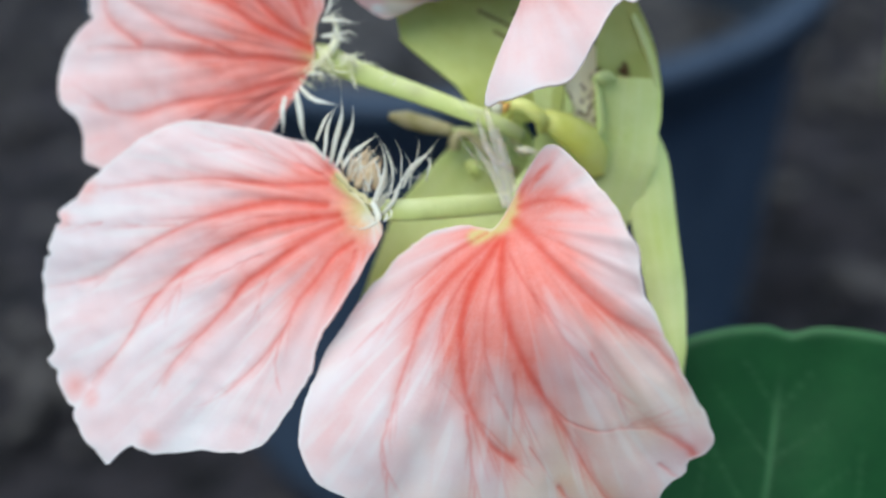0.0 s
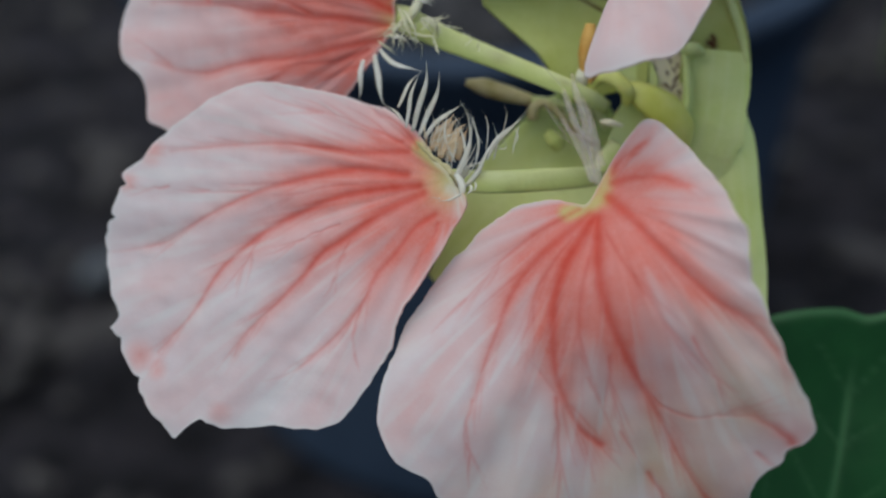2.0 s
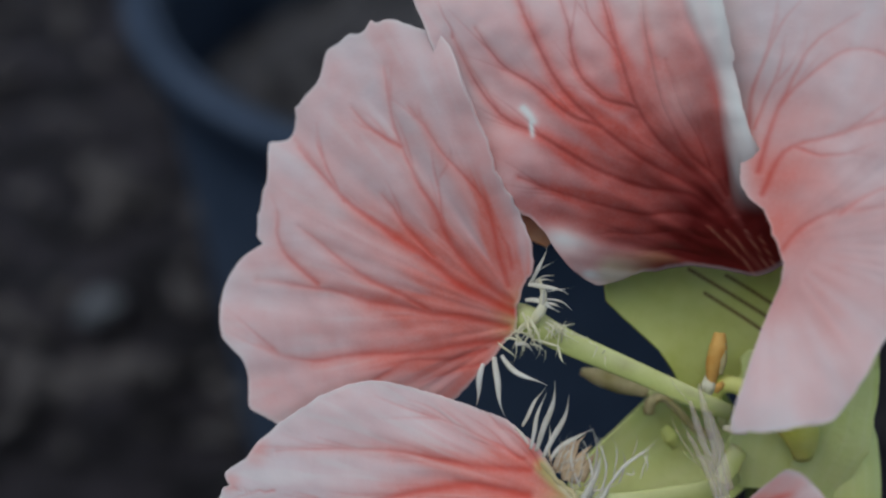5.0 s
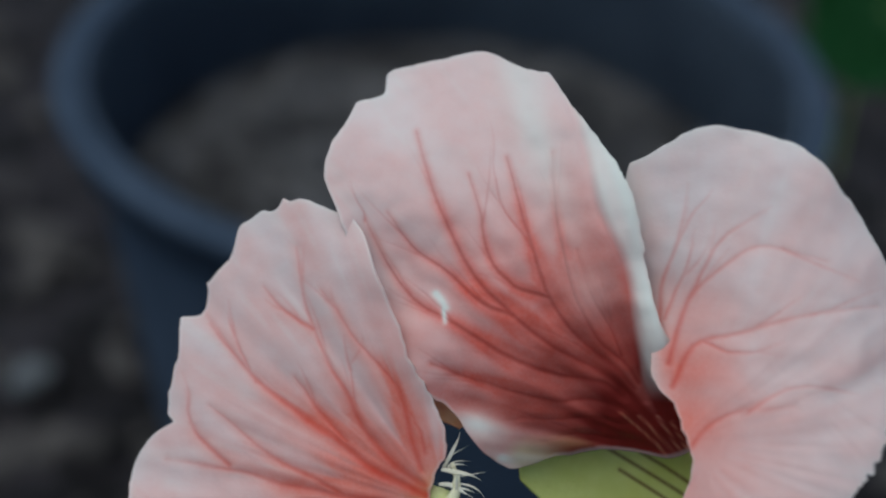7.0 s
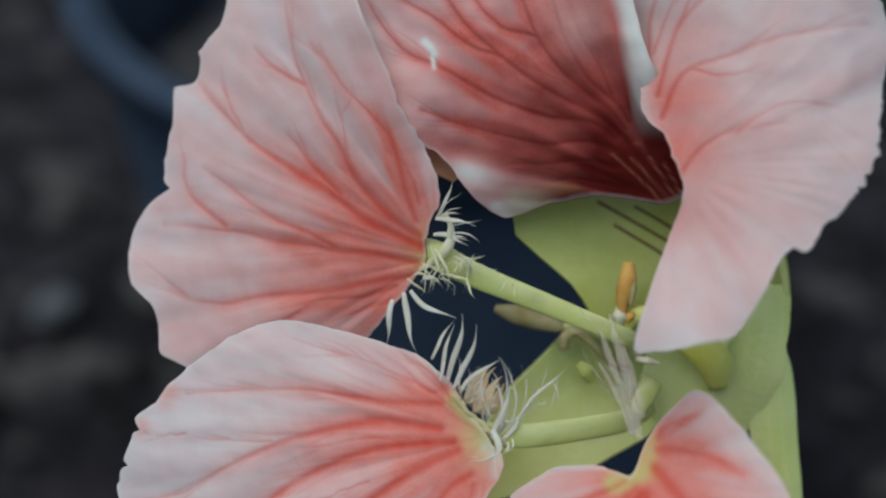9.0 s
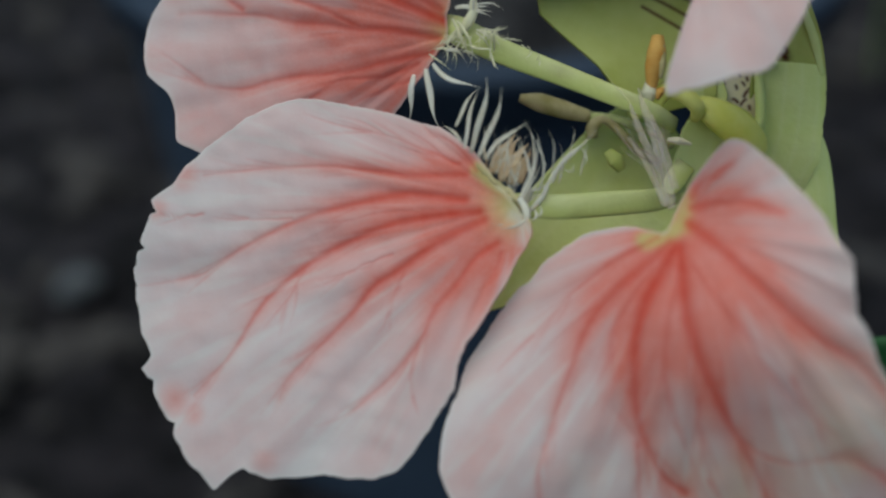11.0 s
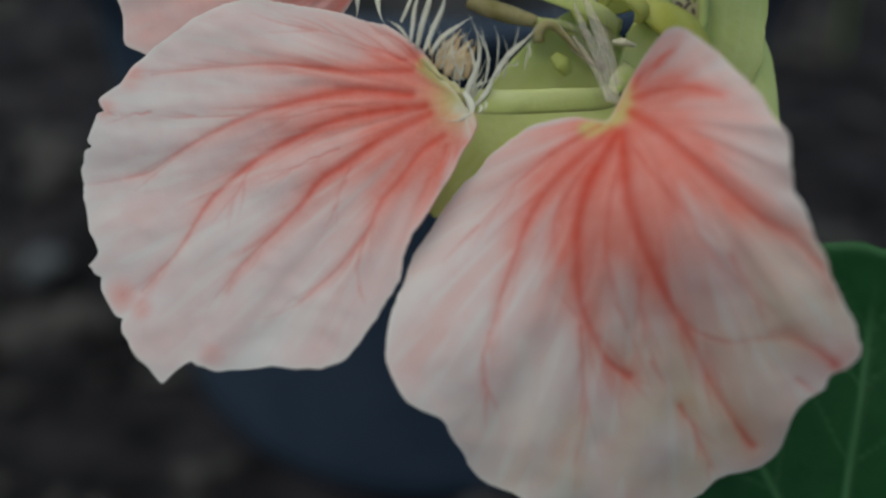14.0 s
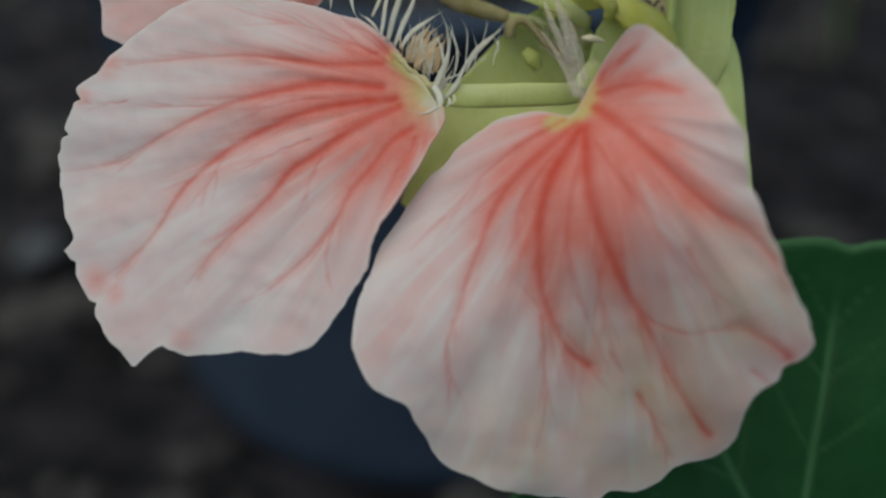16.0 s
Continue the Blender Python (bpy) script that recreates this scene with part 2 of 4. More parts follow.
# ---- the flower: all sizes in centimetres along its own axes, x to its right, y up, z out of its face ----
FLOWER_AT = pose(0, 0, 0.114, 54, 0, 0)
GROUND_Z = -0.0304  # the bloom stands about 15 cm above the soil
flower = thing("nasturtium_flower", "pale salmon-pink nasturtium bloom with red-veined frilled petals", "flower", FLOWER_AT)


def blade(name, centre, radii, dish, throat, veins, material, label, seed, bumps=(), creases=(), blush=(0.85, 0.48), yellow=0.16, dark=None, wash=0.0, vein_width=0.0140, forks=1.0, streaky=1.0, silk=0.9, silk_from=0.0, pleat=1.0, crinkle=1.0, falloff=2, hem=(), lemons=(), glints=(), pales=(), patches=(), mottle=0.0, halos=0.55, fan=None, fleck=0.28, fleck_from=0.36, tans=(), nicks=(), ruffle=0.03, serration=0.0, rings=140, sectors=560, thick=0.016):
    """A petal's blade: an uneven disc with the given outline, dished, wrinkled along its veins and ruffled at the rim."""
    rng = np.random.default_rng(seed)
    n = len(radii)
    ring = np.array(radii)
    ang = np.arange(sectors) * 2 * math.pi / sectors
    u = ang / (2 * math.pi) * n
    k, f = np.floor(u).astype(int), u % 1.0
    a, b, c, d = (ring[(k + o) % n] for o in (-1, 0, 1, 2))
    rim = 0.5 * (2 * b + (c - a) * f + (2 * a - 5 * b + 4 * c - d) * f * f + (3 * b - 3 * c + d - a) * f ** 3)
    rim = rim + serration * np.clip(np.cos(ang + 0.5), 0, 1) * np.array([abs(noise.noise(Vector((math.cos(t) * 14, math.sin(t) * 14, seed + 4)))) for t in ang]) + 0.012 * np.array([noise.noise(Vector((math.cos(t) * 9, math.sin(t) * 9, seed))) for t in ang]) + 0.006 * np.array([noise.noise(Vector((math.cos(t) * 30, math.sin(t) * 30, seed))) for t in ang])
    for nx, ny, tall, broad in nicks:
        off = (ang - math.atan2(ny - centre[1], nx - centre[0]) + math.pi) % (2 * math.pi) - math.pi
        rim = rim + tall * np.exp(-np.abs(off / broad) ** 1.3)
    s = ((np.arange(rings + 1) + 0.3) / (rings + 0.3)) ** 0.8
    x = (centre[0] + s[:, None] * rim * np.cos(ang)).ravel()
    y = (centre[1] + s[:, None] * rim * np.sin(ang)).ravel()
    ss = np.repeat(s, sectors)
    k0, kx, ky, kxx, kxy, kyy = dish
    z = k0 + kx * x + ky * y + kxx * x * x + kxy * x * y + kyy * y * y
    for ax, ay, bx, by, steep in creases:
        long = math.hypot(bx - ax, by - ay)
        over = ((x - ax) * (by - ay) - (y - ay) * (bx - ax)) / long
        z = z - steep * np.clip(-over, 0, 0.5) ** 1.2
    for bx, by, size, height in bumps:
        z = z + height * np.exp(-((x - bx) ** 2 + (y - by) ** 2) / size ** 2)
    lines = vein_lines(veins, rng, vein_width, forks)
    vein = near_lines(x, y, lines, 0.22)
    halo = near_lines(x, y, [(p, w * 4.4, q) for p, w, q in lines if q > 0.6])
    rx, ry = x - throat[0], y - throat[1]
    facing = math.atan2(centre[1] - throat[1], centre[0] - throat[0])
    rt, at = np.hypot(rx, ry), (np.arctan2(ry, rx) - facing + math.pi) % (2 * math.pi) - math.pi
    fold = np.array([noise.noise(Vector((math.cos(t) * 5.5, math.sin(t) * 5.5, r * 0.7 + seed * 7 + 5))) for t, r in zip(at, rt)])
    fine = np.array([noise.noise(Vector((math.cos(t) * 14.0, math.sin(t) * 14.0, r * 1.6 + seed * 7 + 9))) for t, r in zip(at, rt)])
    frill = soft_noise(x, y, 2.3, seed + 2)
    z = z + pleat * (0.034 * fold * np.clip(rt, 0, 1) + 0.008 * fine * np.clip(rt * 1.5, 0, 1)) + crinkle * (0.018 * soft_noise(x, y, 3.2, seed + 7) + 0.007 * soft_noise(x, y, 8.5, seed + 8)) + ruffle * frill * ss ** 3 * 2 - 0.008 * vein - 0.012 * halo * np.clip(rt * 1.5, 0, 1)
    flush = np.exp(-((rt / blush[1]) ** falloff)) * blush[0] + 0.10 * np.exp(-((rt / (blush[1] * 3.2)) ** 2))
    if fan:
        swing = (np.arctan2(ry, rx) - radians(fan[0]) + math.pi) % (2 * math.pi) - math.pi
        flush = flush * (fan[2] + (1 - fan[2]) * np.exp(-((swing / fan[1]) ** 2)))
    streaks = np.array([noise.noise(Vector((math.cos(t) * 9.0, math.sin(t) * 9.0, r * 0.9 + seed * 7 + 3))) for t, r in zip(at, rt)])
    flush = np.clip(flush * (1.0 + 0.9 * streaky * streaks) + halo * halos * np.exp(-((rt / (blush[1] * 2.6)) ** 2)) + 0.10 * np.clip(fold, 0, 1) + wash * (1 + 0.8 * streaks), 0, 1)
    flush = np.clip(flush + mottle * (0.7 * soft_noise(x, y, 4.5, seed + 31) + 0.5 * streaks + 0.5 * soft_noise(x, y, 11.0, seed + 32)), 0, 1)
    lemon = np.exp(-((rt / yellow) ** 2)) if yellow else np.zeros_like(rt)
    for flat, wide in lemons:
        ridge = near_lines(x, y, [(spline(np.array(flat).reshape(-1, 2), 14), [wide] * 13, 1.0)])
        lemon = np.maximum(lemon, np.clip(ridge * 1.3 - 0.1, 0, 0.9))
        z = z + 0.03 * ridge
    for px, py, size, strength in patches:
        flush = np.maximum(flush, strength * np.exp(-((x - px) ** 2 + (y - py) ** 2) / size ** 2))
    for px, py, size, strength in tans:
        lemon = np.maximum(lemon, strength * np.exp(-((x - px) ** 2 + (y - py) ** 2) / size ** 2) * (1 + 0.8 * soft_noise(x, y, 3.5, seed + 51) + 0.6 * streaks))
    gloom = np.zeros_like(rt)
    if dark:
        gloom = np.clip(np.exp(-((rt / dark[0]) ** 2)) * 1.5 * (1 + 0.45 * streaks), 0, 1)
        gloom = np.maximum(gloom, near_lines(x, y, [(p, w * 1.7, 1.0) for p, w, q in lines if q > 0.6]) * np.exp(-((rt / dark[1]) ** 2)))
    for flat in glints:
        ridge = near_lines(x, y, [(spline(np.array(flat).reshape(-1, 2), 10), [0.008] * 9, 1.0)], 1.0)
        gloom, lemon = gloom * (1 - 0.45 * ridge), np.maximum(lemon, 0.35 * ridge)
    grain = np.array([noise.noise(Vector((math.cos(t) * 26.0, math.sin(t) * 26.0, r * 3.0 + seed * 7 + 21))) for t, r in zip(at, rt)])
    # silky highlights along the grain, painted as a paler colour
    painted_sheen = silk * np.clip(grain, 0, 1) * np.clip(1.2 * (rt - silk_from), 0, 1)
    white = np.zeros_like(rt)
    for flat, wide, much in pales:
        white = np.maximum(white, much * near_lines(x, y, [(spline(np.array(flat).reshape(-1, 2), 14), [wide] * 13, 1.0)], 0.6) * (1 + 0.7 * fine))
    if hem:
        line = spline(np.array(hem[0]).reshape(-1, 2), 40)
        near, side = np.full(len(x), 9.0), np.zeros(len(x))
        for (ax, ay), (bx, by) in zip(line[:-1], line[1:]):
            dx, dy = bx - ax, by - ay
            q = np.clip(((x - ax) * dx + (y - ay) * dy) / (dx * dx + dy * dy), 0, 1)
            d = np.hypot(x - ax - q * dx, y - ay - q * dy)
            side = np.where(d < near, np.sign((y - ay) * dx - (x - ax) * dy), side)
            near = np.minimum(near, d)
        over = np.clip(0.5 + (near * side + 0.02 * frill) / 0.08, 0, 1) * np.clip((y - line[-1][1]) / 0.22, 0, 1)
        over = over * over * (3 - 2 * over)
        white = np.maximum(white, hem[1] * over * (1.0 + 0.6 * fine))
        z = z + hem[1] * over * (0.02 + 0.03 * frill) - 0.012 * hem[1] * np.exp(-((near * side + 0.02) / 0.03) ** 2) * (y > line[-1][1])
    thread = np.array([noise.noise(Vector((math.cos(t) * 28.0, math.sin(t) * 28.0, r * 2.4 + seed * 7 + 41))) for t, r in zip(at, rt)])
    white = np.maximum(white, fleck * np.clip((thread - 0.12) / 0.3, 0, 1) * np.clip(1.4 * (rt - fleck_from), 0, 1) * (1 - 0.8 * vein))
    # the lit edge of the petal, painted as a thin white line
    white = np.maximum(white, 0.35 * np.clip((ss - 0.972) / 0.02, 0, 1))
    white = np.clip(white, 0, 1)
    # a broader rim highlight, also painted into the colour
    painted_sheen = np.maximum(painted_sheen, 0.7 * np.clip((ss - 0.86) / 0.14, 0, 1) ** 1.5)
    faces = [tuple(range(sectors))]
    for i in range(rings):
        o = i * sectors
        faces += [(o + j, o + sectors + j, o + sectors + (j + 1) % sectors, o + (j + 1) % sectors) for j in range(sectors)]
    me = mesh_of(name, np.column_stack([x, y, z]) * CM, faces, material, {"vein": vein, "blush": flush, "yellow": lemon, "dark": gloom, "white": white, "painted_sheen": painted_sheen})
    ob = part(name, me, flower, label)
    mod = ob.modifiers.new("thickness", "SOLIDIFY")
    mod.thickness, mod.offset = thick * CM, -0.5
    return ob


OUTLINE_A = [1.07, 1.11, 1.16, 1.23, 1.26, 1.23, 1.21, 1.19, 1.18, 1.18, 1.18, 1.18, 1.17, 1.16, 1.15, 1.13, 1.11, 1.1, 1.09, 1.08, 1.08, 1.08, 1.08, 1.09, 1.1, 1.11, 1.12, 1.12, 1.12, 1.11, 1.1, 1.1, 1.09, 1.09, 1.09, 1.09, 1.09, 1.1, 1.09, 1.09, 1.12, 1.15, 1.13, 1.12, 1.12, 1.13, 1.13, 1.14, 1.12, 1.12, 1.11, 1.11, 1.11, 1.1, 1.1, 1.17, 1.18, 1.18, 1.19, 1.2, 1.23, 1.25, 1.27, 1.28, 1.28, 1.19, 1.17, 1.15, 1.14, 1.12, 1.11, 1.09, 1.08, 1.09, 1.1, 1.11, 1.13, 1.13, 1.14, 1.11, 1.08, 1.05, 1.03, 1, 0.98, 0.97, 0.96, 0.93, 0.91, 0.9, 0.9, 0.92, 0.94, 0.96, 0.99, 1.03]
VEINS_A = [
    (0.95, -0.07, -0.02, -0.36, -0.02, -0.58, 0.01, -0.88, 0.04, -1.14, 0.04, -1.41, 0.02, -1.63, 0), (1.3, -0.07, -0.18, -0.39, -0.13, -0.65, -0.17, -0.87, -0.22, -1.09, -0.29, -1.28, -0.38, -1.46, -0.49, -1.61, -0.58, -1.76, -0.63), (0.4, -1.09, -0.27, -1.28, -0.27, -1.43, -0.26),
    (1.5, 0.01, -0.25, -0.28, -0.26, -0.5, -0.31, -0.72, -0.4, -0.94, -0.51, -1.12, -0.64, -1.26, -0.76, -1.35, -0.92, -1.44, -1.06, -1.58, -1.21, -1.66, -1.3), (1.4, 0.04, -0.3, -0.24, -0.42, -0.42, -0.55, -0.6, -0.67, -0.71, -0.81, -0.85, -0.94, -0.99, -1.08, -1.1, -1.2, -1.15, -1.31), (1, 0.11, -0.43, -0.03, -0.53, -0.13, -0.67, -0.26, -0.81, -0.34, -0.99, -0.45, -1.13, -0.59, -1.27, -0.73, -1.37),
    (0.55, -0.34, -0.99, -0.39, -1.16, -0.38, -1.33), (0.6, 0.13, -0.48, 0.11, -0.55, 0.06, -0.64), (0.5, -0.09, 0.04, -0.29, 0.12, -0.51, 0.22, -0.74, 0.26),
    (0.4, 0, -0.01, -0.07, 0.1, -0.18, 0.19, -0.29, 0.23), (0.35, -0.28, -0.26, -0.5, -0.24, -0.72, -0.28, -0.9, -0.33), (0.3, -0.5, -0.49, -0.68, -0.56, -0.86, -0.64),
    (0.35, -0.99, -0.53, -1.11, -0.74, -1.16, -0.89), (0.3, -0.42, -0.57, -0.49, -0.74, -0.52, -0.85), (0.25, -1.62, -0.23, -1.78, -0.25, -1.93, -0.23),
]
OUTLINE_B = [1.05, 1.016, 0.992, 0.982, 0.966, 0.96, 0.959, 0.965, 0.973, 0.978, 1.003, 1.04, 1.1, 1.14, 1.18, 1.23, 1.27, 1.32, 1.38, 1.43, 1.49, 1.51, 1.36, 1.17, 1.04, 0.976, 1, 1.03, 1.05, 1.06, 1.07, 1.08, 1.07, 1.07, 1.07, 1.07, 1.06, 1.06, 1.07, 1.08, 1.09, 1.1, 1.11, 1.13, 1.15, 1.182, 1.199, 1.215, 1.253, 1.29, 1.318, 1.346, 1.364, 1.362, 1.35, 1.328, 1.266, 1.215, 1.223, 1.242, 1.26, 1.292, 1.303, 1.295, 1.276, 1.278, 1.28, 1.262, 1.254, 1.256, 1.248, 1.24, 1.263, 1.275, 1.229, 1.232, 1.25, 1.24, 1.23, 1.19, 1.19, 1.22, 1.24, 1.24, 1.21, 1.16, 1.12, 1.1, 1.11, 1.15, 1.14, 1.203, 1.228, 1.193, 1.148, 1.094]
VEINS_B = [
    (0.95, 1.1, -1.8, 1.01, -1.73, 0.92, -1.61, 0.85, -1.47, 0.82, -1.27), (0.9, 1.79, -2.2, 1.66, -2.03, 1.52, -1.8),
    (1.5, 1.07, -0.46, 0.91, -0.7, 0.83, -0.92, 0.82, -1.17, 0.84, -1.42, 0.92, -1.61, 1.01, -1.73, 1.09, -1.79), (0.45, 0.84, -1.52, 0.85, -1.71, 0.86, -1.94, 0.88, -2.11), (1.4, 1.09, -0.46, 1.07, -0.74, 1.12, -1.02, 1.21, -1.23, 1.31, -1.42, 1.42, -1.61, 1.52, -1.8, 1.66, -2.03, 1.79, -2.2),
    (0.4, 1.31, -1.42, 1.44, -1.55, 1.6, -1.61, 1.77, -1.59, 1.89, -1.56), (1, 2.16, -1.74, 2.04, -1.64, 1.88, -1.56), (1.05, 1.05, -0.44, 0.85, -0.6, 0.66, -0.79, 0.55, -0.98, 0.47, -1.2, 0.39, -1.39, 0.34, -1.55),
    (0.35, 0.34, -1.55, 0.3, -1.75, 0.34, -1.94), (0.5, 0.99, -0.41, 0.76, -0.53, 0.54, -0.71, 0.38, -0.87, 0.25, -1.04), (1.2, 1.17, -0.35, 1.29, -0.49, 1.42, -0.66, 1.56, -0.81, 1.73, -0.94, 1.9, -1.06, 2.02, -1.21, 2.12, -1.36),
    (0.95, 1.2, -0.24, 1.33, -0.22, 1.46, -0.24, 1.57, -0.3), (0.6, 1.2, -0.19, 1.27, -0.09, 1.37, -0.02), (0.55, 1.07, -0.58, 0.99, -0.83, 0.96, -1.08, 0.98, -1.3, 1.05, -1.45),
    (0.35, 1.12, -0.55, 1.24, -0.78, 1.38, -0.99, 1.47, -1.14, 1.6, -1.26), (0.3, 1.58, -1.14, 1.69, -1.33, 1.78, -1.46), (0.6, 1.38, -1.97, 1.47, -2.1, 1.53, -2.24, 1.6, -2.35),
    (0.35, 1.13, -1.26, 1.16, -1.52, 1.23, -1.77), (0.5, 0.94, -0.57, 0.75, -0.85, 0.67, -1.11, 0.62, -1.33), (0.35, 1.97, -1.81, 2.07, -1.89, 2.15, -1.92),
]
OUTLINE_C = [0.84, 0.82, 0.8, 0.79, 0.77, 0.76, 0.74, 0.74, 0.73, 0.74, 0.76, 0.77, 0.8, 0.82, 0.85, 0.88, 0.92, 0.96, 1.02, 1.11, 1.2, 1.26, 1.27, 1.29, 1.32, 1.34, 1.3, 1.28, 1.3, 1.27, 1.25, 1.15, 1.08, 1.06, 1.04, 1.01, 0.96, 0.92, 0.93, 0.98, 0.98, 0.95, 0.92, 0.9, 0.9, 0.9, 0.9, 0.91, 0.9, 0.9, 0.9, 1.01, 1.09, 1.16, 1.22, 1.26, 1.3, 1.31, 1.3, 1.28, 1.31, 1.38, 1.46, 1.45, 1.44, 1.42, 1.42, 1.4, 1.39, 1.38, 1.34, 1.3, 1.28, 1.26, 1.23, 1.2, 1.17, 1.15, 1.13, 1.09, 1.06, 1.03, 1.01, 1, 0.99, 0.98, 0.98, 0.95, 0.91, 0.89, 0.87, 0.87, 0.89, 0.89, 0.87, 0.86]
VEINS_C = [
    (1.6, -0.17, 0.91, -0.34, 0.98, -0.55, 1.08, -0.73, 1.24, -0.91, 1.34, -1.05, 1.43, -1.24, 1.56, -1.39, 1.7, -1.49, 1.8, -1.59, 1.91), (1.1, -0.2, 0.98, -0.38, 1.1, -0.52, 1.25, -0.62, 1.39, -0.69, 1.55, -0.8, 1.71, -0.89, 1.88, -0.96, 2.06, -1, 2.24, -1.04, 2.42), (0.8, -0.22, 1.08, -0.29, 1.29, -0.34, 1.49, -0.38, 1.58, -0.45, 1.66, -0.55, 1.77, -0.65, 1.89, -0.76, 2.05, -0.87, 2.16),
    (0.9, -0.69, 1.24, -0.83, 1.38, -0.94, 1.52, -1.02, 1.62), (0.7, -0.91, 1.92, -1.05, 1.99, -1.17, 2.09, -1.24, 2.17), (1, -0.22, 0.82, -0.48, 0.87, -0.7, 0.88, -0.91, 0.92, -1.12, 0.95, -1.31, 1, -1.49, 1.01, -1.68, 1.03, -1.84, 1.04),
    (0.6, -0.7, 0.9, -0.91, 1.01, -1.12, 1.09, -1.31, 1.22, -1.46, 1.33, -1.57, 1.4), (0.7, -1.42, 1.04, -1.57, 1.15, -1.67, 1.25, -1.71, 1.36, -1.71, 1.47), (1, -0.24, 0.73, -0.52, 0.69, -0.77, 0.63, -1.06, 0.61, -1.27, 0.58, -1.45, 0.54, -1.64, 0.57, -1.79, 0.64),
    (0.7, -0.34, 0.67, -0.56, 0.6, -0.77, 0.58, -0.91, 0.53, -1.02, 0.45), (0.5, -0.38, 0.58, -0.56, 0.51, -0.74, 0.44), (0.4, -1.27, 1.57, -1.39, 1.79, -1.47, 1.94),
    (0.4, -0.62, 1.39, -0.66, 1.6, -0.67, 1.77), (0.4, -0.2, 1.19, -0.25, 1.36, -0.33, 1.46),
]
OUTLINE_D = [0.79, 0.78, 0.78, 0.78, 0.77, 0.78, 0.78, 0.79, 0.8, 0.81, 0.82, 0.83, 0.85, 0.86, 0.88, 0.91, 0.93, 0.96, 0.99, 1.04, 1.11, 1.19, 1.19, 1.2, 1.24, 1.3, 1.33, 1.33, 1.33, 1.33, 1.34, 1.36, 1.38, 1.39, 1.29, 1.32, 1.36, 1.33, 1.31, 1.3, 1.29, 1.27, 1.23, 1.16, 1.1, 1.05, 1.01, 0.98, 0.96, 0.94, 0.93, 0.92, 0.91, 0.91, 0.91, 0.9, 0.9, 0.9, 0.91, 0.92, 0.94, 0.96, 0.96, 0.95, 0.95, 0.96, 0.96, 0.98, 1.02, 1.09, 1.15, 1.21, 1.26, 1.29, 1.28, 1.26, 1.25, 1.26, 1.27, 1.29, 1.33, 1.4, 1.49, 1.6, 1.64, 1.65, 1.62, 1.49, 1.22, 1.09, 0.97, 0.91, 0.87, 0.84, 0.82, 0.8]
VEINS_D = [
    (1.2, 1.02, 1.6, 0.87, 1.72, 0.55, 1.87, 0.29, 2.06, 0.08, 2.25, -0.08, 2.51, -0.21, 2.81, -0.31, 3.16), (1.2, 1.04, 1.64, 0.92, 1.76, 0.67, 1.95, 0.49, 2.18, 0.39, 2.46, 0.31, 2.74, 0.24, 3.01), (1, 1.07, 1.68, 0.97, 1.8, 0.8, 1.93, 0.66, 2.16, 0.58, 2.46, 0.52, 2.75, 0.5, 3.04),
    (1.2, 0.98, 1.58, 0.82, 1.67, 0.56, 1.71, 0.3, 1.8, 0.09, 1.91, -0.1, 2.02, -0.28, 2.11, -0.46, 2.32, -0.61, 2.6), (1.2, 0.98, 1.5, 0.81, 1.56, 0.57, 1.55, 0.3, 1.6, 0.04, 1.67, -0.19, 1.74), (1, 1.0, 1.4, 0.82, 1.45, 0.58, 1.43, 0.37, 1.43),
    (0.7, 0.29, 2.06, 0.1, 2.14, -0.1, 2.3, -0.32, 2.45, -0.48, 2.66), (0.6, 0.49, 2.18, 0.28, 2.25, 0.15, 2.38, 0.09, 2.64, 0.01, 2.9), (0.6, 0.95, 1.84, 0.87, 2.01, 0.74, 2.21, 0.65, 2.46),
    (0.5, -0.61, 2.6, -0.72, 2.84), (0.5, 0.39, 2.46, 0.19, 2.77, 0.15, 3.1), (0.9, 1.02, 1.3, 0.79, 1.34, 0.57, 1.32),
]
OUTLINE_E = [0.7, 0.72, 0.73, 0.76, 0.77, 0.79, 0.81, 0.83, 0.85, 0.86, 0.87, 0.89, 0.91, 0.93, 0.96, 0.99, 1.01, 1.04, 1.07, 1.12, 1.17, 1.21, 1.25, 1.27, 1.29, 1.31, 1.34, 1.37, 1.38, 1.38, 1.36, 1.35, 1.34, 1.34, 1.25, 1.08, 1.01, 0.96, 0.9, 0.86, 0.82, 0.79, 0.76, 0.73, 0.7, 0.65, 0.635, 0.625, 0.62, 0.62, 0.62, 0.625, 0.63, 0.625, 0.605, 0.59, 0.58, 0.59, 0.61, 0.63, 0.64, 0.67, 0.7, 0.76, 0.92, 1.63, 1.64, 1.57, 1.5, 1.46, 1.39, 1.21, 1.07, 0.98, 0.94, 0.97, 0.92, 0.87, 0.85, 0.83, 0.82, 0.8, 0.78, 0.76, 0.74, 0.73, 0.73, 0.71, 0.7, 0.69, 0.68, 0.68, 0.68, 0.68, 0.69, 0.69]
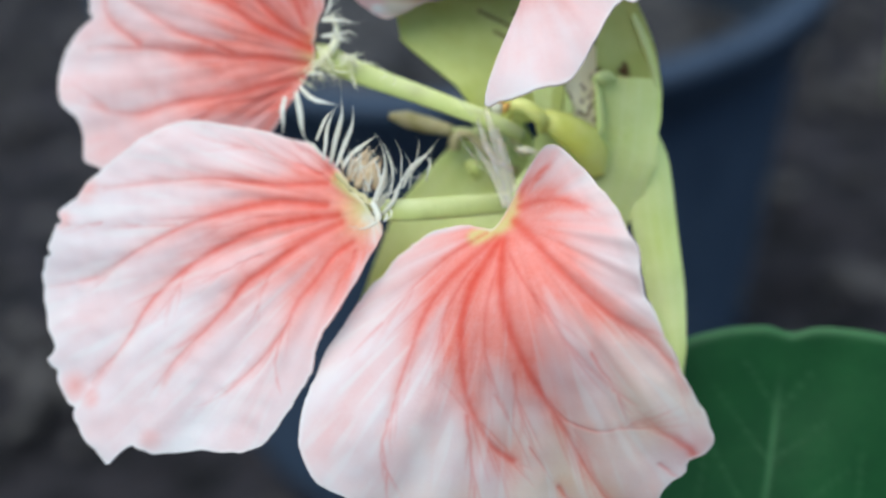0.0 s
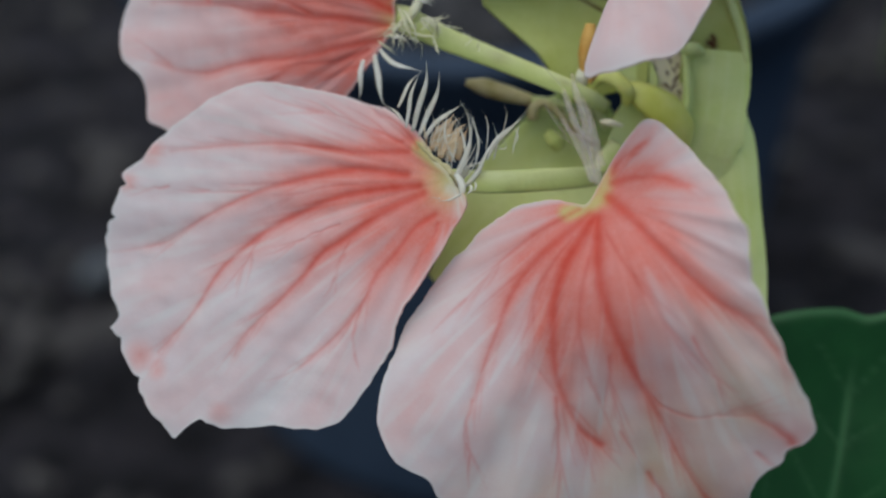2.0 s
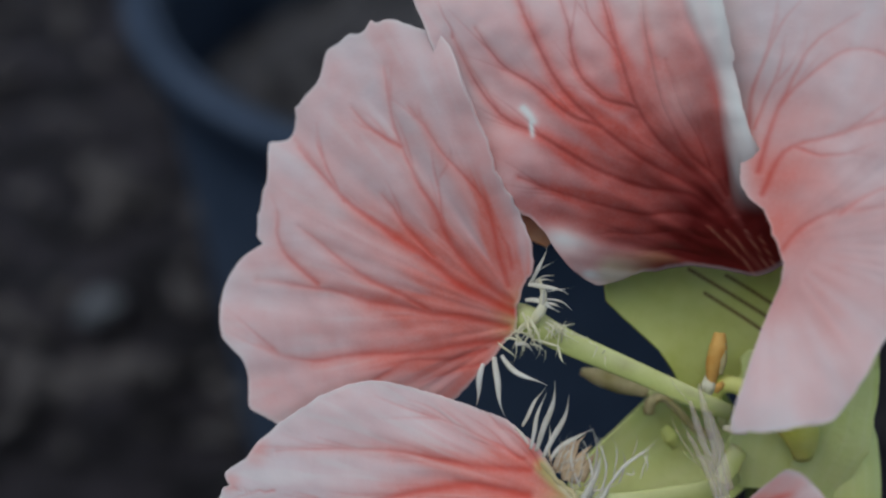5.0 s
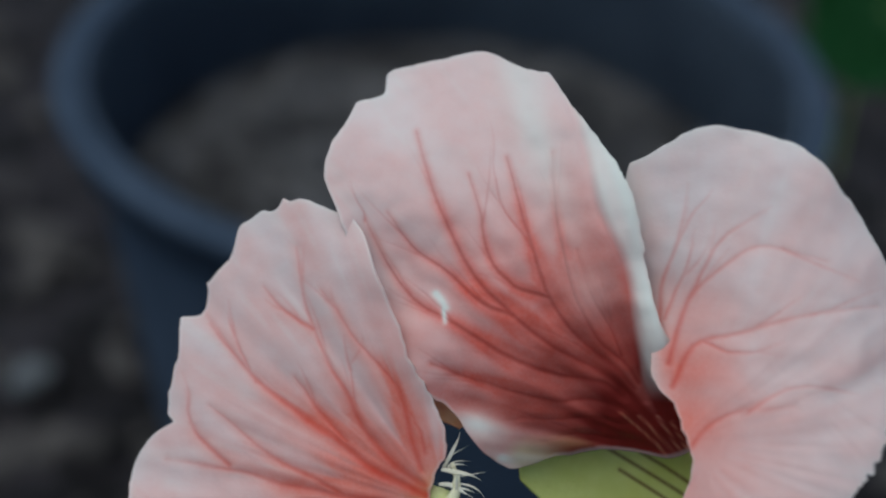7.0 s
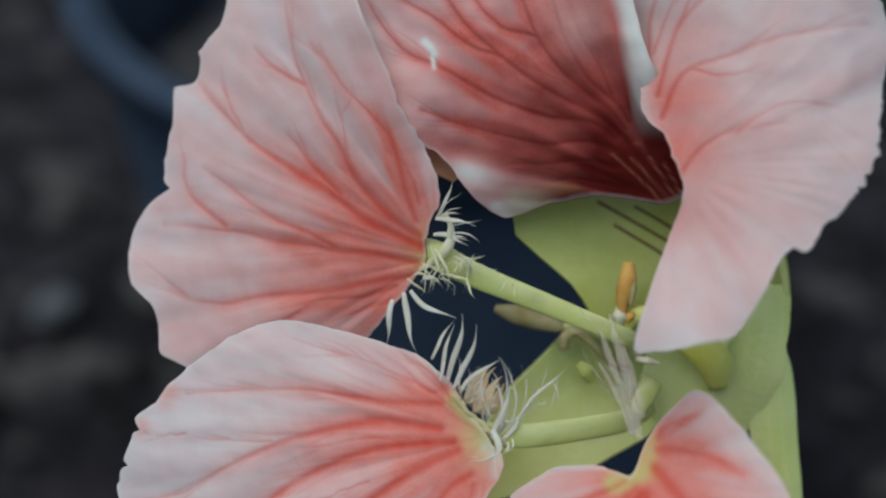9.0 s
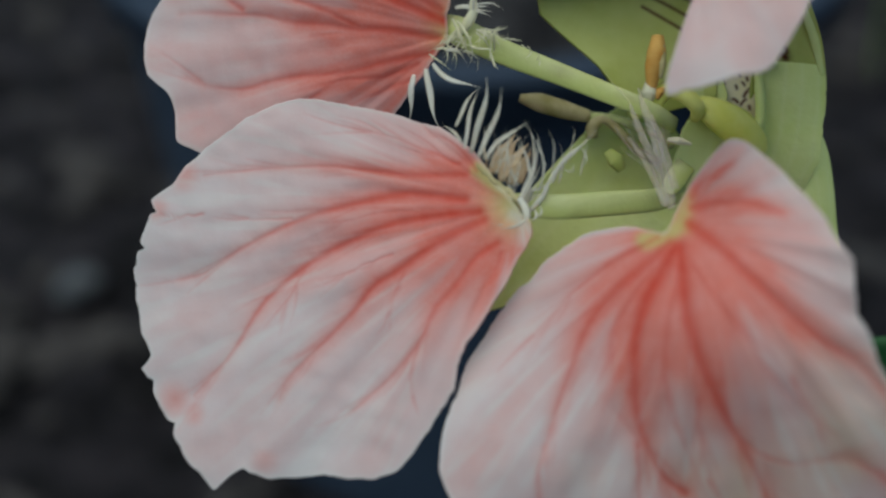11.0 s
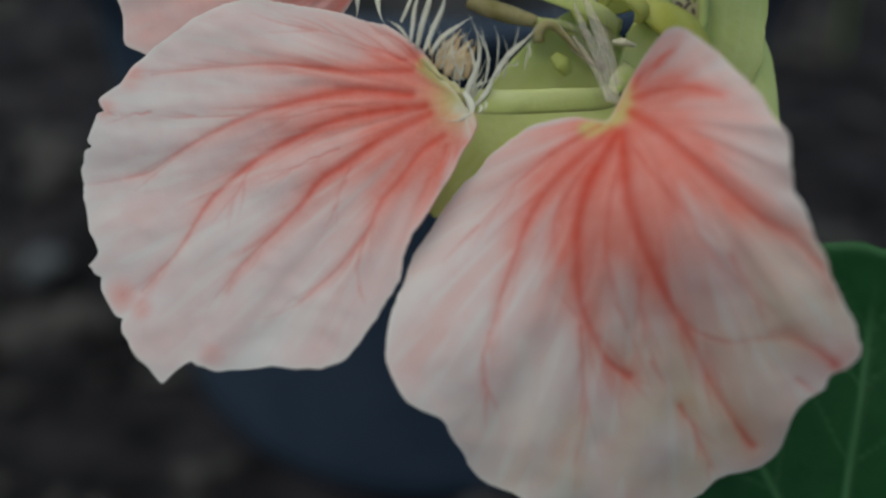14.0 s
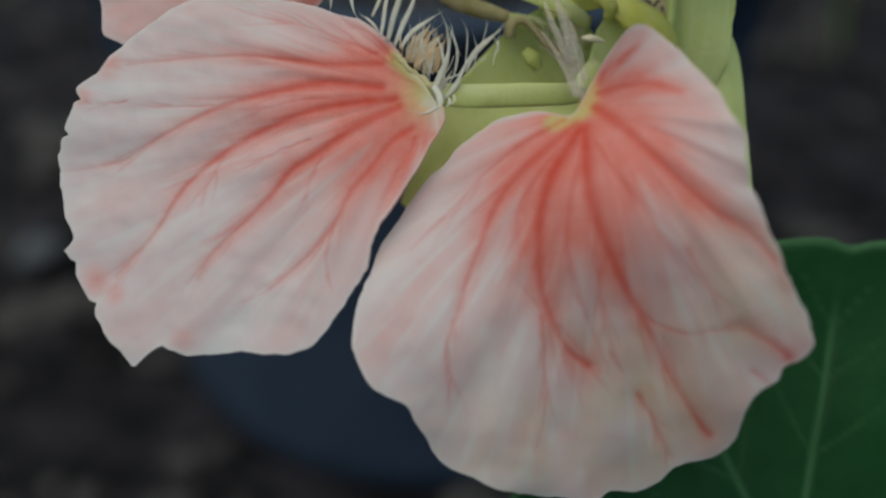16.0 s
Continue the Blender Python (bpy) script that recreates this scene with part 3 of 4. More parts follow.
VEINS_E = [
    (0.7, 1.22, 1.69, 1.33, 1.94, 1.58, 2.04, 1.9, 2.14, 2.33, 2.2), (0.65, 1.2, 1.82, 1.3, 2.19, 1.48, 2.4, 1.69, 2.52, 2.03, 2.45), (0.55, 1.15, 1.94, 1.18, 2.3, 1.28, 2.63, 1.41, 2.84),
    (0.6, 1.27, 1.32, 1.43, 1.53, 1.58, 1.59, 1.83, 1.64), (0.5, 1.3, 2.19, 1.46, 2.54, 1.72, 2.76), (0.5, 1.37, 1.96, 1.57, 1.91, 1.78, 1.99),
    (0.4, 1.58, 1.59, 1.83, 1.74, 2.14, 1.72), (0.4, 1.18, 2.07, 1.29, 2.38, 1.32, 2.61),
]
FRINGE_A = [
    (-0.12, 0.25, -0.07, 0.37, -0, 0.47, 0.06), (-0.07, 0.12, -0.04, 0.3, -0, 0.45, 0.07), (-0.03, 0.1, 0.04, 0.34, 0.07, 0.51, 0.1),
    (0.01, 0.07, 0.11, 0.27, 0.15, 0.44, 0.09), (-0.08, 0.15, -0.12, 0.21, -0.19, 0.27, 0.05), (0.05, 0.05, 0.13, 0.21, 0.29, 0.25, 0.08),
    (0.15, -0.07, 0.15, 0.1, 0.26, 0.18, 0.19), (0.2, -0.09, 0.22, 0.07, 0.29, 0.14, 0.19), (0.25, -0.08, 0.28, 0.04, 0.31, 0.11, 0.15),
    (0.09, -0.02, 0.14, 0.13, 0.23, 0.2, 0.17), (0.27, -0.11, 0.41, 0.02, 0.28, 0.25, 0.07), (0.23, -0.25, 0.29, -0.1, 0.36, 0.14, 0.13),
    (0.3, -0.25, 0.41, -0.13, 0.44, -0.05, 0.11), (0.44, -0.08, 0.5, 0.07, 0.68, 0.2, 0.07), (0.48, -0.08, 0.52, 0.04, 0.48, 0.14, 0.04),
    (0.51, -0.01, 0.59, -0.04, 0.54, 0.04, 0.025), (0.6, -0.04, 0.62, 0.07, 0.64, 0.16, 0.03), (0.23, -0.2, 0.3, -0.2, 0.35, -0.07, 0.15),
    (0.41, 0.02, 0.35, 0.14, 0.3, 0.26, 0.018), (0.29, 0.07, 0.26, 0.2, 0.2, 0.21, 0.018), (0.22, -0.29, 0.25, -0.25, 0.27, -0.17, 0.16),
]
FRINGE_C = [
    (-0.09, 1.1, -0.02, 1.19, 0, 1.32, 0.07), (-0.1, 1.09, -0.01, 1.1, 0.13, 1.05, 0.09), (-0.11, 0.99, -0.01, 1.01, 0.09, 0.93, 0.09),
    (-0.01, 0.95, 0.01, 1.02, -0.01, 1.07, 0.05), (-0.1, 0.9, -0.03, 0.83, -0.03, 0.74, 0.11), (-0.13, 0.92, -0.08, 0.81, -0.05, 0.72, 0.09),
    (0.02, 0.86, 0.08, 0.83, 0.14, 0.77, 0.09), (0.04, 0.87, 0.13, 0.84, 0.15, 0.74, 0.07), (-0.23, 0.74, -0.15, 0.78, -0.11, 0.69, 0.08),
    (-0.16, 0.77, -0.09, 0.72, -0.11, 0.64, 0.08), (-0.07, 0.72, -0.01, 0.73, 0.02, 0.67, 0.07), (-0.02, 0.75, 0.05, 0.73, 0.12, 0.71, 0.08),
    (0.1, 0.72, 0.11, 0.65, 0.14, 0.61, 0.09), (-0.27, 0.72, -0.22, 0.67, -0.14, 0.63, 0.07), (0.02, 0.69, 0.03, 0.63, 0.01, 0.6, 0.02),
    (-0.17, 0.72, -0.1, 0.75, -0.05, 0.67, 0.07), (-0.25, 0.65, -0.18, 0.53, 0.01, 0.49, 0.1), (-0.29, 0.63, -0.28, 0.47, -0.22, 0.29, 0.12),
    (-0.36, 0.59, -0.39, 0.48, -0.39, 0.33, 0.11),
]
FRINGE_B = [
    (1.1, -0.07, 1, 0.14, 0.87, 0.43, 0.08), (1.12, -0.03, 1, 0.25, 0.96, 0.46, 0.09), (1.1, 0.02, 0.96, 0.18, 0.77, 0.46, 0.05),
    (1.08, -0.03, 0.96, 0.04, 0.84, 0.2, 0.05), (1.14, 0, 1.05, 0.18, 1.07, 0.32, 0.07), (1.08, -0.17, 1, -0.03, 0.93, 0.07, 0.05),
    (1.11, 0.06, 1.08, 0.21, 1.01, 0.35, 0.07), (1.07, 0.04, 0.89, 0.18, 0.8, 0.29, 0.03),
]
STRIPES = [(0.96, 1.2, 1.53, 0.88, 0.010), (1.07, 1.05, 1.5, 0.79, 0.010), (1.2, 1.17, 1.56, 0.96, 0.010)]

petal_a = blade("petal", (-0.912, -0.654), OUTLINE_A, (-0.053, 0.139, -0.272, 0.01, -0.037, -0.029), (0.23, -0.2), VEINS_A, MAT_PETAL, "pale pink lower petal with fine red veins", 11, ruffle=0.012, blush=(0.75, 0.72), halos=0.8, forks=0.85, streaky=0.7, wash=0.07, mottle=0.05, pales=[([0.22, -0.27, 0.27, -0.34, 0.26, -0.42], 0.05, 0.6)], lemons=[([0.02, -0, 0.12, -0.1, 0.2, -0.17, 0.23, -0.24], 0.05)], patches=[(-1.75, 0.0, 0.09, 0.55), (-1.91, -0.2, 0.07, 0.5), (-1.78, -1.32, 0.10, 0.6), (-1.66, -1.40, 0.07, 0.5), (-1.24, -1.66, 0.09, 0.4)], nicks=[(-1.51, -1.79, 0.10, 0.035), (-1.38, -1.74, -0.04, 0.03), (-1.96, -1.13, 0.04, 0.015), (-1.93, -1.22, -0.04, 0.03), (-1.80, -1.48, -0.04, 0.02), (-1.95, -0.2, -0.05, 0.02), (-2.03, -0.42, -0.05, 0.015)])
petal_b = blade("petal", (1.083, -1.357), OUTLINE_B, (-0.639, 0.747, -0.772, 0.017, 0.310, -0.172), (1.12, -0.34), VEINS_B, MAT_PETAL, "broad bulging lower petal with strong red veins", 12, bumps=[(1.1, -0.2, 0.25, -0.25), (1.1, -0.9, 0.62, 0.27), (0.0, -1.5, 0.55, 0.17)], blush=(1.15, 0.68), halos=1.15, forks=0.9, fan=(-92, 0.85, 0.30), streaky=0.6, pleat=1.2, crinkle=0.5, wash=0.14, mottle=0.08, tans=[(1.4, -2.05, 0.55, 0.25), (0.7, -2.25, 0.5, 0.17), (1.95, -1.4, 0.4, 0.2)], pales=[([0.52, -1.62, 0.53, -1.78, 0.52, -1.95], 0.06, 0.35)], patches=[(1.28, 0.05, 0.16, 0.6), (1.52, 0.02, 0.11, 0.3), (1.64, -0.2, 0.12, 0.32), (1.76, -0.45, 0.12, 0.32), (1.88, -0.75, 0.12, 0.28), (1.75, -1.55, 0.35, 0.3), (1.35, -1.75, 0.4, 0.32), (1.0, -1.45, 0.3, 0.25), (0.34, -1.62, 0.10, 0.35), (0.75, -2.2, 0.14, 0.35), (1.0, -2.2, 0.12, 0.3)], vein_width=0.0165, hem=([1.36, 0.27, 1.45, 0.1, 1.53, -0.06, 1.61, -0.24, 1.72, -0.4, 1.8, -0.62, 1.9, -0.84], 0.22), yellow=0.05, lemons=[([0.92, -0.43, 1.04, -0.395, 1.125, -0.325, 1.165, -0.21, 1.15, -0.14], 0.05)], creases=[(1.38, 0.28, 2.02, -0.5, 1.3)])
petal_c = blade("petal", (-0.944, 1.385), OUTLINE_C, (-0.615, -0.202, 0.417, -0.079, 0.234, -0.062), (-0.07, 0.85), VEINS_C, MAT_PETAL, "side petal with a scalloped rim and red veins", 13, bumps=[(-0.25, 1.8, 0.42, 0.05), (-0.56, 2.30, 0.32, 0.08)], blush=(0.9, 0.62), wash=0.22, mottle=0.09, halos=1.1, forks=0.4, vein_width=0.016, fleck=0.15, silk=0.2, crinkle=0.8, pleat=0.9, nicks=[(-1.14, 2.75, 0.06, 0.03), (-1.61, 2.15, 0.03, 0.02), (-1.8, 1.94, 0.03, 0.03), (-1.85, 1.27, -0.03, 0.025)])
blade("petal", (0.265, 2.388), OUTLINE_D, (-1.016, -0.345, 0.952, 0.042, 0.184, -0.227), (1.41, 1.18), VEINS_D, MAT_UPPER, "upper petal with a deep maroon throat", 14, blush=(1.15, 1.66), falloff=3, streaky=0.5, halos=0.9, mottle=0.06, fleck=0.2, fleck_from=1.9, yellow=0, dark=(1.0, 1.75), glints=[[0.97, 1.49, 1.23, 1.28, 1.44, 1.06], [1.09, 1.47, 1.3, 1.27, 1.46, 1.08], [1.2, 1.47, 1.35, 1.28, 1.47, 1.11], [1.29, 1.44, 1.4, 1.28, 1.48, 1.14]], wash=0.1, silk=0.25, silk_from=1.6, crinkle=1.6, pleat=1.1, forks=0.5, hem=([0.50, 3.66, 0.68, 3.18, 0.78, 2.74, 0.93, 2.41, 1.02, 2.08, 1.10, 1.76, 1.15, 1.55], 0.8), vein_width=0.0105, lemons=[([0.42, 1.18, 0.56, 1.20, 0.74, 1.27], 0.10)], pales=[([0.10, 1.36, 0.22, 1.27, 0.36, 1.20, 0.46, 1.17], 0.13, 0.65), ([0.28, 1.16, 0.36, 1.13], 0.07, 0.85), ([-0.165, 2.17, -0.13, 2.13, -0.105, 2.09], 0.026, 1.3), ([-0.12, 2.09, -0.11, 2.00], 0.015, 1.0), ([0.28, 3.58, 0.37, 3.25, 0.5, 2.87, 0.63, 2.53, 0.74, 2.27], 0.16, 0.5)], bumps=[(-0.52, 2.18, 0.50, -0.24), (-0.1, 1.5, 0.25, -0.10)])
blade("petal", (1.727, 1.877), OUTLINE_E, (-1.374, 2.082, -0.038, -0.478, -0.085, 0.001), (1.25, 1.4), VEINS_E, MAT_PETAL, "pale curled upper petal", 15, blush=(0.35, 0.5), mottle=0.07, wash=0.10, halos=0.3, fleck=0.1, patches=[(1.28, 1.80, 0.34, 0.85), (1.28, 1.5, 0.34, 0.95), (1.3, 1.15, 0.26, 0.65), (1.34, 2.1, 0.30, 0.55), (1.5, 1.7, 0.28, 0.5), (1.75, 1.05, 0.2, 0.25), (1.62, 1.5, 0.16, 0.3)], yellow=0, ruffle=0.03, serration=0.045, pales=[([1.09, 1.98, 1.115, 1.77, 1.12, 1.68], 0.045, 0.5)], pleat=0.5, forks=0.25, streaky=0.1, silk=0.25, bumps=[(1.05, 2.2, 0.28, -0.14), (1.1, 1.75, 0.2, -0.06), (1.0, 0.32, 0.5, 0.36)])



def strand(owner, row, z0, z1, material, name="fringe_hair", lift=0.03):
    ax, ay, bx, by, cx, cy, w = row
    long, s = math.hypot(cx - ax, cy - ay), np.linspace(0, 1, 18)
    line = bezier((ax, ay, z0), (bx, by, z0 + lift), (cx + 0.12 * (cx - bx), cy + 0.12 * (cy - by), z1), 18)
    across = np.array([-(cy - ay), cx - ax, 0.0]) / (long + 1e-6)
    line = (line + across * (0.035 * long * s * np.sin(7.0 * s + 40 * ax + 23 * by))[:, None]) * CM
    wide = w * 0.2 * CM * np.interp(s, [0, 0.15, 0.4, 0.6, 0.76, 0.88, 1], [0.6, 0.85, 1.0, 0.8, 0.36, 0.12, 0.04])
    verts, faces = sweep(line, wide, wide * 0.14, 6, 0.6 * (cx - ax))
    return part(name, mesh_of(name, verts, faces, material), owner)


def fringe(owner, rows, z0, z1, pick):
    rng = random.Random(len(rows) * 7)
    for i, row in enumerate(rows):
        strand(owner, row, z0 + rng.uniform(-0.05, 0.05), z1 + rng.uniform(-0.12, 0.12), pick(i))


def stray(owner, count, seed, box, z, curl, material):
    """Fine stray hairs and curls that spring from the edge of a petal's base."""
    rng = random.Random(seed)
    for _ in range(count):
        t = rng.random()
        x, y = box[0] + t * (box[2] - box[0]) + rng.uniform(-0.02, 0.02), box[1] + t * (box[3] - box[1]) + rng.uniform(-0.02, 0.02)
        a, reach = rng.uniform(curl[0], curl[1]), rng.uniform(curl[2], curl[3])
        bend = a + rng.uniform(-1.1, 1.1)
        m = (x + 0.55 * reach * math.cos(a), y + 0.55 * reach * math.sin(a))
        row = (x, y, *m, m[0] + 0.5 * reach * math.cos(bend), m[1] + 0.5 * reach * math.sin(bend), rng.choice([0.012, 0.016, 0.02, 0.03]))
        strand(owner, row, z + rng.uniform(-0.04, 0.04), z + rng.uniform(-0.12, 0.14), material, lift=rng.uniform(-0.02, 0.08))


fringe(petal_a, [(*row[:6], row[6] * (0.75 if i > 9 else 0.95)) for i, row in enumerate(FRINGE_A)], -0.02, 0.02, lambda i: MAT_FRINGE_DRY if i in (6, 7, 8, 9) else MAT_FRINGE)
fringe(petal_c, [(*row[:6], row[6] * (0.5 if 4 <= i <= 14 else 0.9)) for i, row in enumerate(FRINGE_C)], -0.25, -0.22, lambda i: MAT_FRINGE_CREAM if 4 <= i <= 14 else MAT_FRINGE)
fringe(petal_b, [(*row[:6], row[6] * 0.14) for row in FRINGE_B[:5]], -0.02, -0.05, lambda i: MAT_FRINGE_PINK)
strand(petal_a, (0.24, -0.17, 0.33, -0.28, 0.24, -0.33, 0.13), 0.04, 0.07, MAT_FRINGE)
strand(petal_a, (0.30, -0.28, 0.23, -0.34, 0.12, -0.35, 0.035), 0.06, 0.08, MAT_FRINGE)
stray(petal_a, 20, 3, (0.02, 0.08, 0.27, -0.22), 0.0, (0.2, 1.9, 0.12, 0.34), MAT_FRINGE)
stray(petal_a, 10, 4, (0.06, 0.02, 0.20, -0.10), 0.03, (0.3, 1.6, 0.12, 0.26), MAT_FRINGE_DRY)
for row in (
    (0.30, -0.16, 0.34, 0.02, 0.22, 0.16, 0.05), (0.24, -0.10, 0.12, 0.12, 0.20, 0.22, 0.04), (0.36, -0.12, 0.42, 0.06, 0.34, 0.20, 0.035), (0.40, -0.10, 0.52, 0.10, 0.66, 0.18, 0.045),
    (0.43, -0.06, 0.46, 0.10, 0.42, 0.22, 0.02), (0.52, 0.06, 0.58, 0.16, 0.55, 0.24, 0.016), (0.60, 0.12, 0.66, 0.04, 0.61, 0.00, 0.018), (0.33, -0.24, 0.36, -0.28, 0.30, -0.31, 0.04),
    (0.36, -0.22, 0.39, -0.27, 0.33, -0.29, 0.03), (0.26, -0.30, 0.18, -0.33, 0.10, -0.32, 0.03),
):
    strand(petal_a, row, 0.02, 0.06, MAT_FRINGE, lift=0.05)
stray(petal_c, 26, 5, (-0.20, 0.80, 0.12, 0.86), -0.22, (-2.4, -0.2, 0.08, 0.20), MAT_FRINGE_CREAM)
stray(petal_c, 8, 6, (-0.10, 1.15, 0.02, 0.95), -0.24, (-0.7, 0.8, 0.08, 0.2), MAT_FRINGE)
stray(petal_c, 14, 8, (0.08, 0.84, 0.42, 0.68), -0.22, (-2.6, 2.6, 0.03, 0.09), MAT_FRINGE_CREAM)
stray(petal_b, 9, 7, (1.08, -0.05, 1.06, 0.10), -0.05, (1.7, 2.7, 0.12, 0.42), MAT_FRINGE_PINK)


for owner, points, radii, material in (
    (petal_c, [(-0.03, 1.13, -0.27), (0.0, 1.02, -0.25), (-0.02, 0.92, -0.24), (-0.09, 0.84, -0.26), (-0.17, 0.79, -0.29)], [0.01, 0.022, 0.034, 0.026, 0.008], MAT_FRINGE_CREAM),
    (petal_a, [(0.0, 0.03, -0.02), (0.11, -0.08, 0.01), (0.20, -0.15, 0.03), (0.27, -0.24, 0.03)], [0.006, 0.016, 0.02, 0.012], MAT_STAMEN),
):
    line = spline(points, 26)
    line = (line + 0.012 * np.array([[noise.noise(Vector((q * 9, c, 2.0))) for c in (0.1, 3.3, 6.7)] for q in np.linspace(0, 1, 26)])) * CM
    r = np.interp(np.linspace(0, 1, 26), np.linspace(0, 1, len(radii)), radii) * CM
    verts, faces = sweep(line, r, r * 0.6, 10)
    part("fringe_base", mesh_of("fringe_base", verts, faces, material), owner, "cream fleshy margin")


def claw(points, radii, name="claw"):
    line = spline(points, 24) * CM
    r = np.interp(np.linspace(0, 1, 24), np.linspace(0, 1, len(radii)), radii) * CM
    verts, faces = sweep(line, r * 1.12, r * 0.3, 18)
    n = len(verts)
    ob = part(name, mesh_of(name, verts, faces, MAT_CLAW, {"vein": 0.5 + 0.5 * np.sin(np.arange(n) % 18 * 0.7 + 0.4 * np.sin(np.arange(n) * 0.037)), "dark": np.clip(0.9 * soft_noise(verts[:, 0] / CM, verts[:, 1] / CM, 9.0, 3) - 0.25, 0, 0.22)}), flower, "pale yellow-green petal claw")
    return ob


claw([(-0.30, 0.98, -0.40), (-0.10, 0.87, -0.33), (0.15, 0.74, -0.31), (0.60, 0.56, -0.32), (1.06, 0.37, -0.34), (1.25, 0.29, -0.5)], [0.02, 0.082, 0.07, 0.058, 0.052, 0.045])
claw([(0.06, -0.14, -0.12), (0.22, -0.20, -0.05), (0.45, -0.22, -0.06), (0.80, -0.20, -0.18), (1.12, -0.17, -0.34), (1.30, -0.1, -0.5)], [0.02, 0.06, 0.066, 0.066, 0.062, 0.05])
claw([(1.18, -0.14, -0.36), (1.20, -0.10, -0.40), (1.25, -0.04, -0.46), (1.32, 0.05, -0.55)], [0.02, 0.05, 0.06, 0.06])


def sepal(points, widths, cup, material, label, seed, stripes=(), name="sepal", across=101, along=190, lean=(0, 0, 1), owner=flower, extra=None, wave=0.025, ragged=0.0):
    """A pointed green sepal: a cupped strip along a bent midrib."""
    mid = spline(points, along)
    ahead = np.gradient(mid, axis=0)
    ahead /= np.linalg.norm(ahead, axis=1, keepdims=True)
    side = np.cross(ahead, lean)
    side /= np.linalg.norm(side, axis=1, keepdims=True)
    out = np.cross(side, ahead)
    half = np.interp(np.linspace(0, 1, along), np.linspace(0, 1, len(widths)), widths)
    half = half * (1 + ragged * np.array([noise.noise(Vector((q * 9.0, seed, 0.3))) + 0.5 * noise.noise(Vector((q * 28.0, seed, 0.7))) for q in np.linspace(0, 1, along)]))
    v = np.linspace(-1, 1, across)
    pts = mid[:, None] + side[:, None] * (half[:, None] * v)[..., None] + out[:, None] * (cup * half[:, None] * v ** 2)[..., None]
    p = pts.reshape(-1, 3)
    wav = soft_noise(p[:, 0], p[:, 1], 3.0, seed)
    p[:, 2] += wave * wav
    rib = np.tile(np.exp(-((v % 0.5 - 0.25) / 0.07) ** 2) * 0.18, along)
    lines = [(bezier((a, b), ((a + c) / 2, (b + d) / 2 + 0.01), (c, d), 8), [w] * 7, 1.0) for a, b, c, d, w in stripes]
    dark = near_lines(p[:, 0], p[:, 1], lines, 1.0) if lines else np.zeros(len(p))
    faces = [(i * across + j, (i + 1) * across + j, (i + 1) * across + j + 1, i * across + j + 1) for i in range(along - 1) for j in range(across - 1)]
    ob = part(name, mesh_of(name, p * CM, faces, material, {"vein": rib, "dark": dark, **({k: np.full(len(p), v) for k, v in (extra or {}).items()})}), owner, label)
    mod = ob.modifiers.new("thickness", "SOLIDIFY")
    mod.thickness, mod.offset = 0.02 * CM, 0
    return ob


sepal([(1.26, 0.40, -0.64), (1.16, 0.80, -0.62), (0.98, 1.25, -0.60), (0.65, 1.9, -0.62), (0.4, 2.3, -0.7)], [0.27, 0.40, 0.62, 0.42, 0.03], 0.2, MAT_SEPAL_OLIVE, "olive-green upper sepal with dark red stripes", 1, STRIPES)
sepal([(1.40, 0.22, -0.98), (1.05, -0.02, -0.92), (0.55, -0.42, -0.90), (0.05, -0.85, -0.92)], [0.42, 0.45, 0.36, 0.03], 0.2, MAT_SEPAL, "yellow-green lower sepal", 2)
SPOTS = [(1.76, 0.725, 1.78, 0.72, 0.034), (1.94, 0.74, 1.97, 0.72, 0.03), (1.96, 0.78, 1.975, 0.75, 0.02)]
sepal([(1.78, 1.5, -0.66), (1.9, 1.16, -0.62), (1.97, 0.88, -0.6), (1.98, 0.64, -0.62), (1.96, 0.45, -0.66)], [0.12, 0.17, 0.20, 0.23, 0.22], 0.2, MAT_SEPAL_OLIVE, "olive inside of the side sepal with maroon spots", 3, SPOTS)
sepal([(2.01, 0.68, -0.565), (1.995, 0.53, -0.545), (1.97, 0.31, -0.52), (1.94, 0.14, -0.53), (1.86, -0.12, -0.6), (1.78, -0.41, -0.75)], [0.20, 0.215, 0.205, 0.22, 0.19, 0.13], -0.07, MAT_SEPAL, "pale yellow-green side sepal folded forward", 6, ragged=0.05, wave=0.03)
sepal([(2.01, 0.39, -0.66), (2.1, 0.09, -0.62), (2.14, -0.35, -0.6), (2.2, -0.82, -0.6), (2.24, -1.22, -0.61), (2.26, -1.48, -0.63)], [0.12, 0.15, 0.15, 0.13, 0.08, 0.01], -0.35, MAT_SEPAL, "long pale green sepal hanging down", 4)
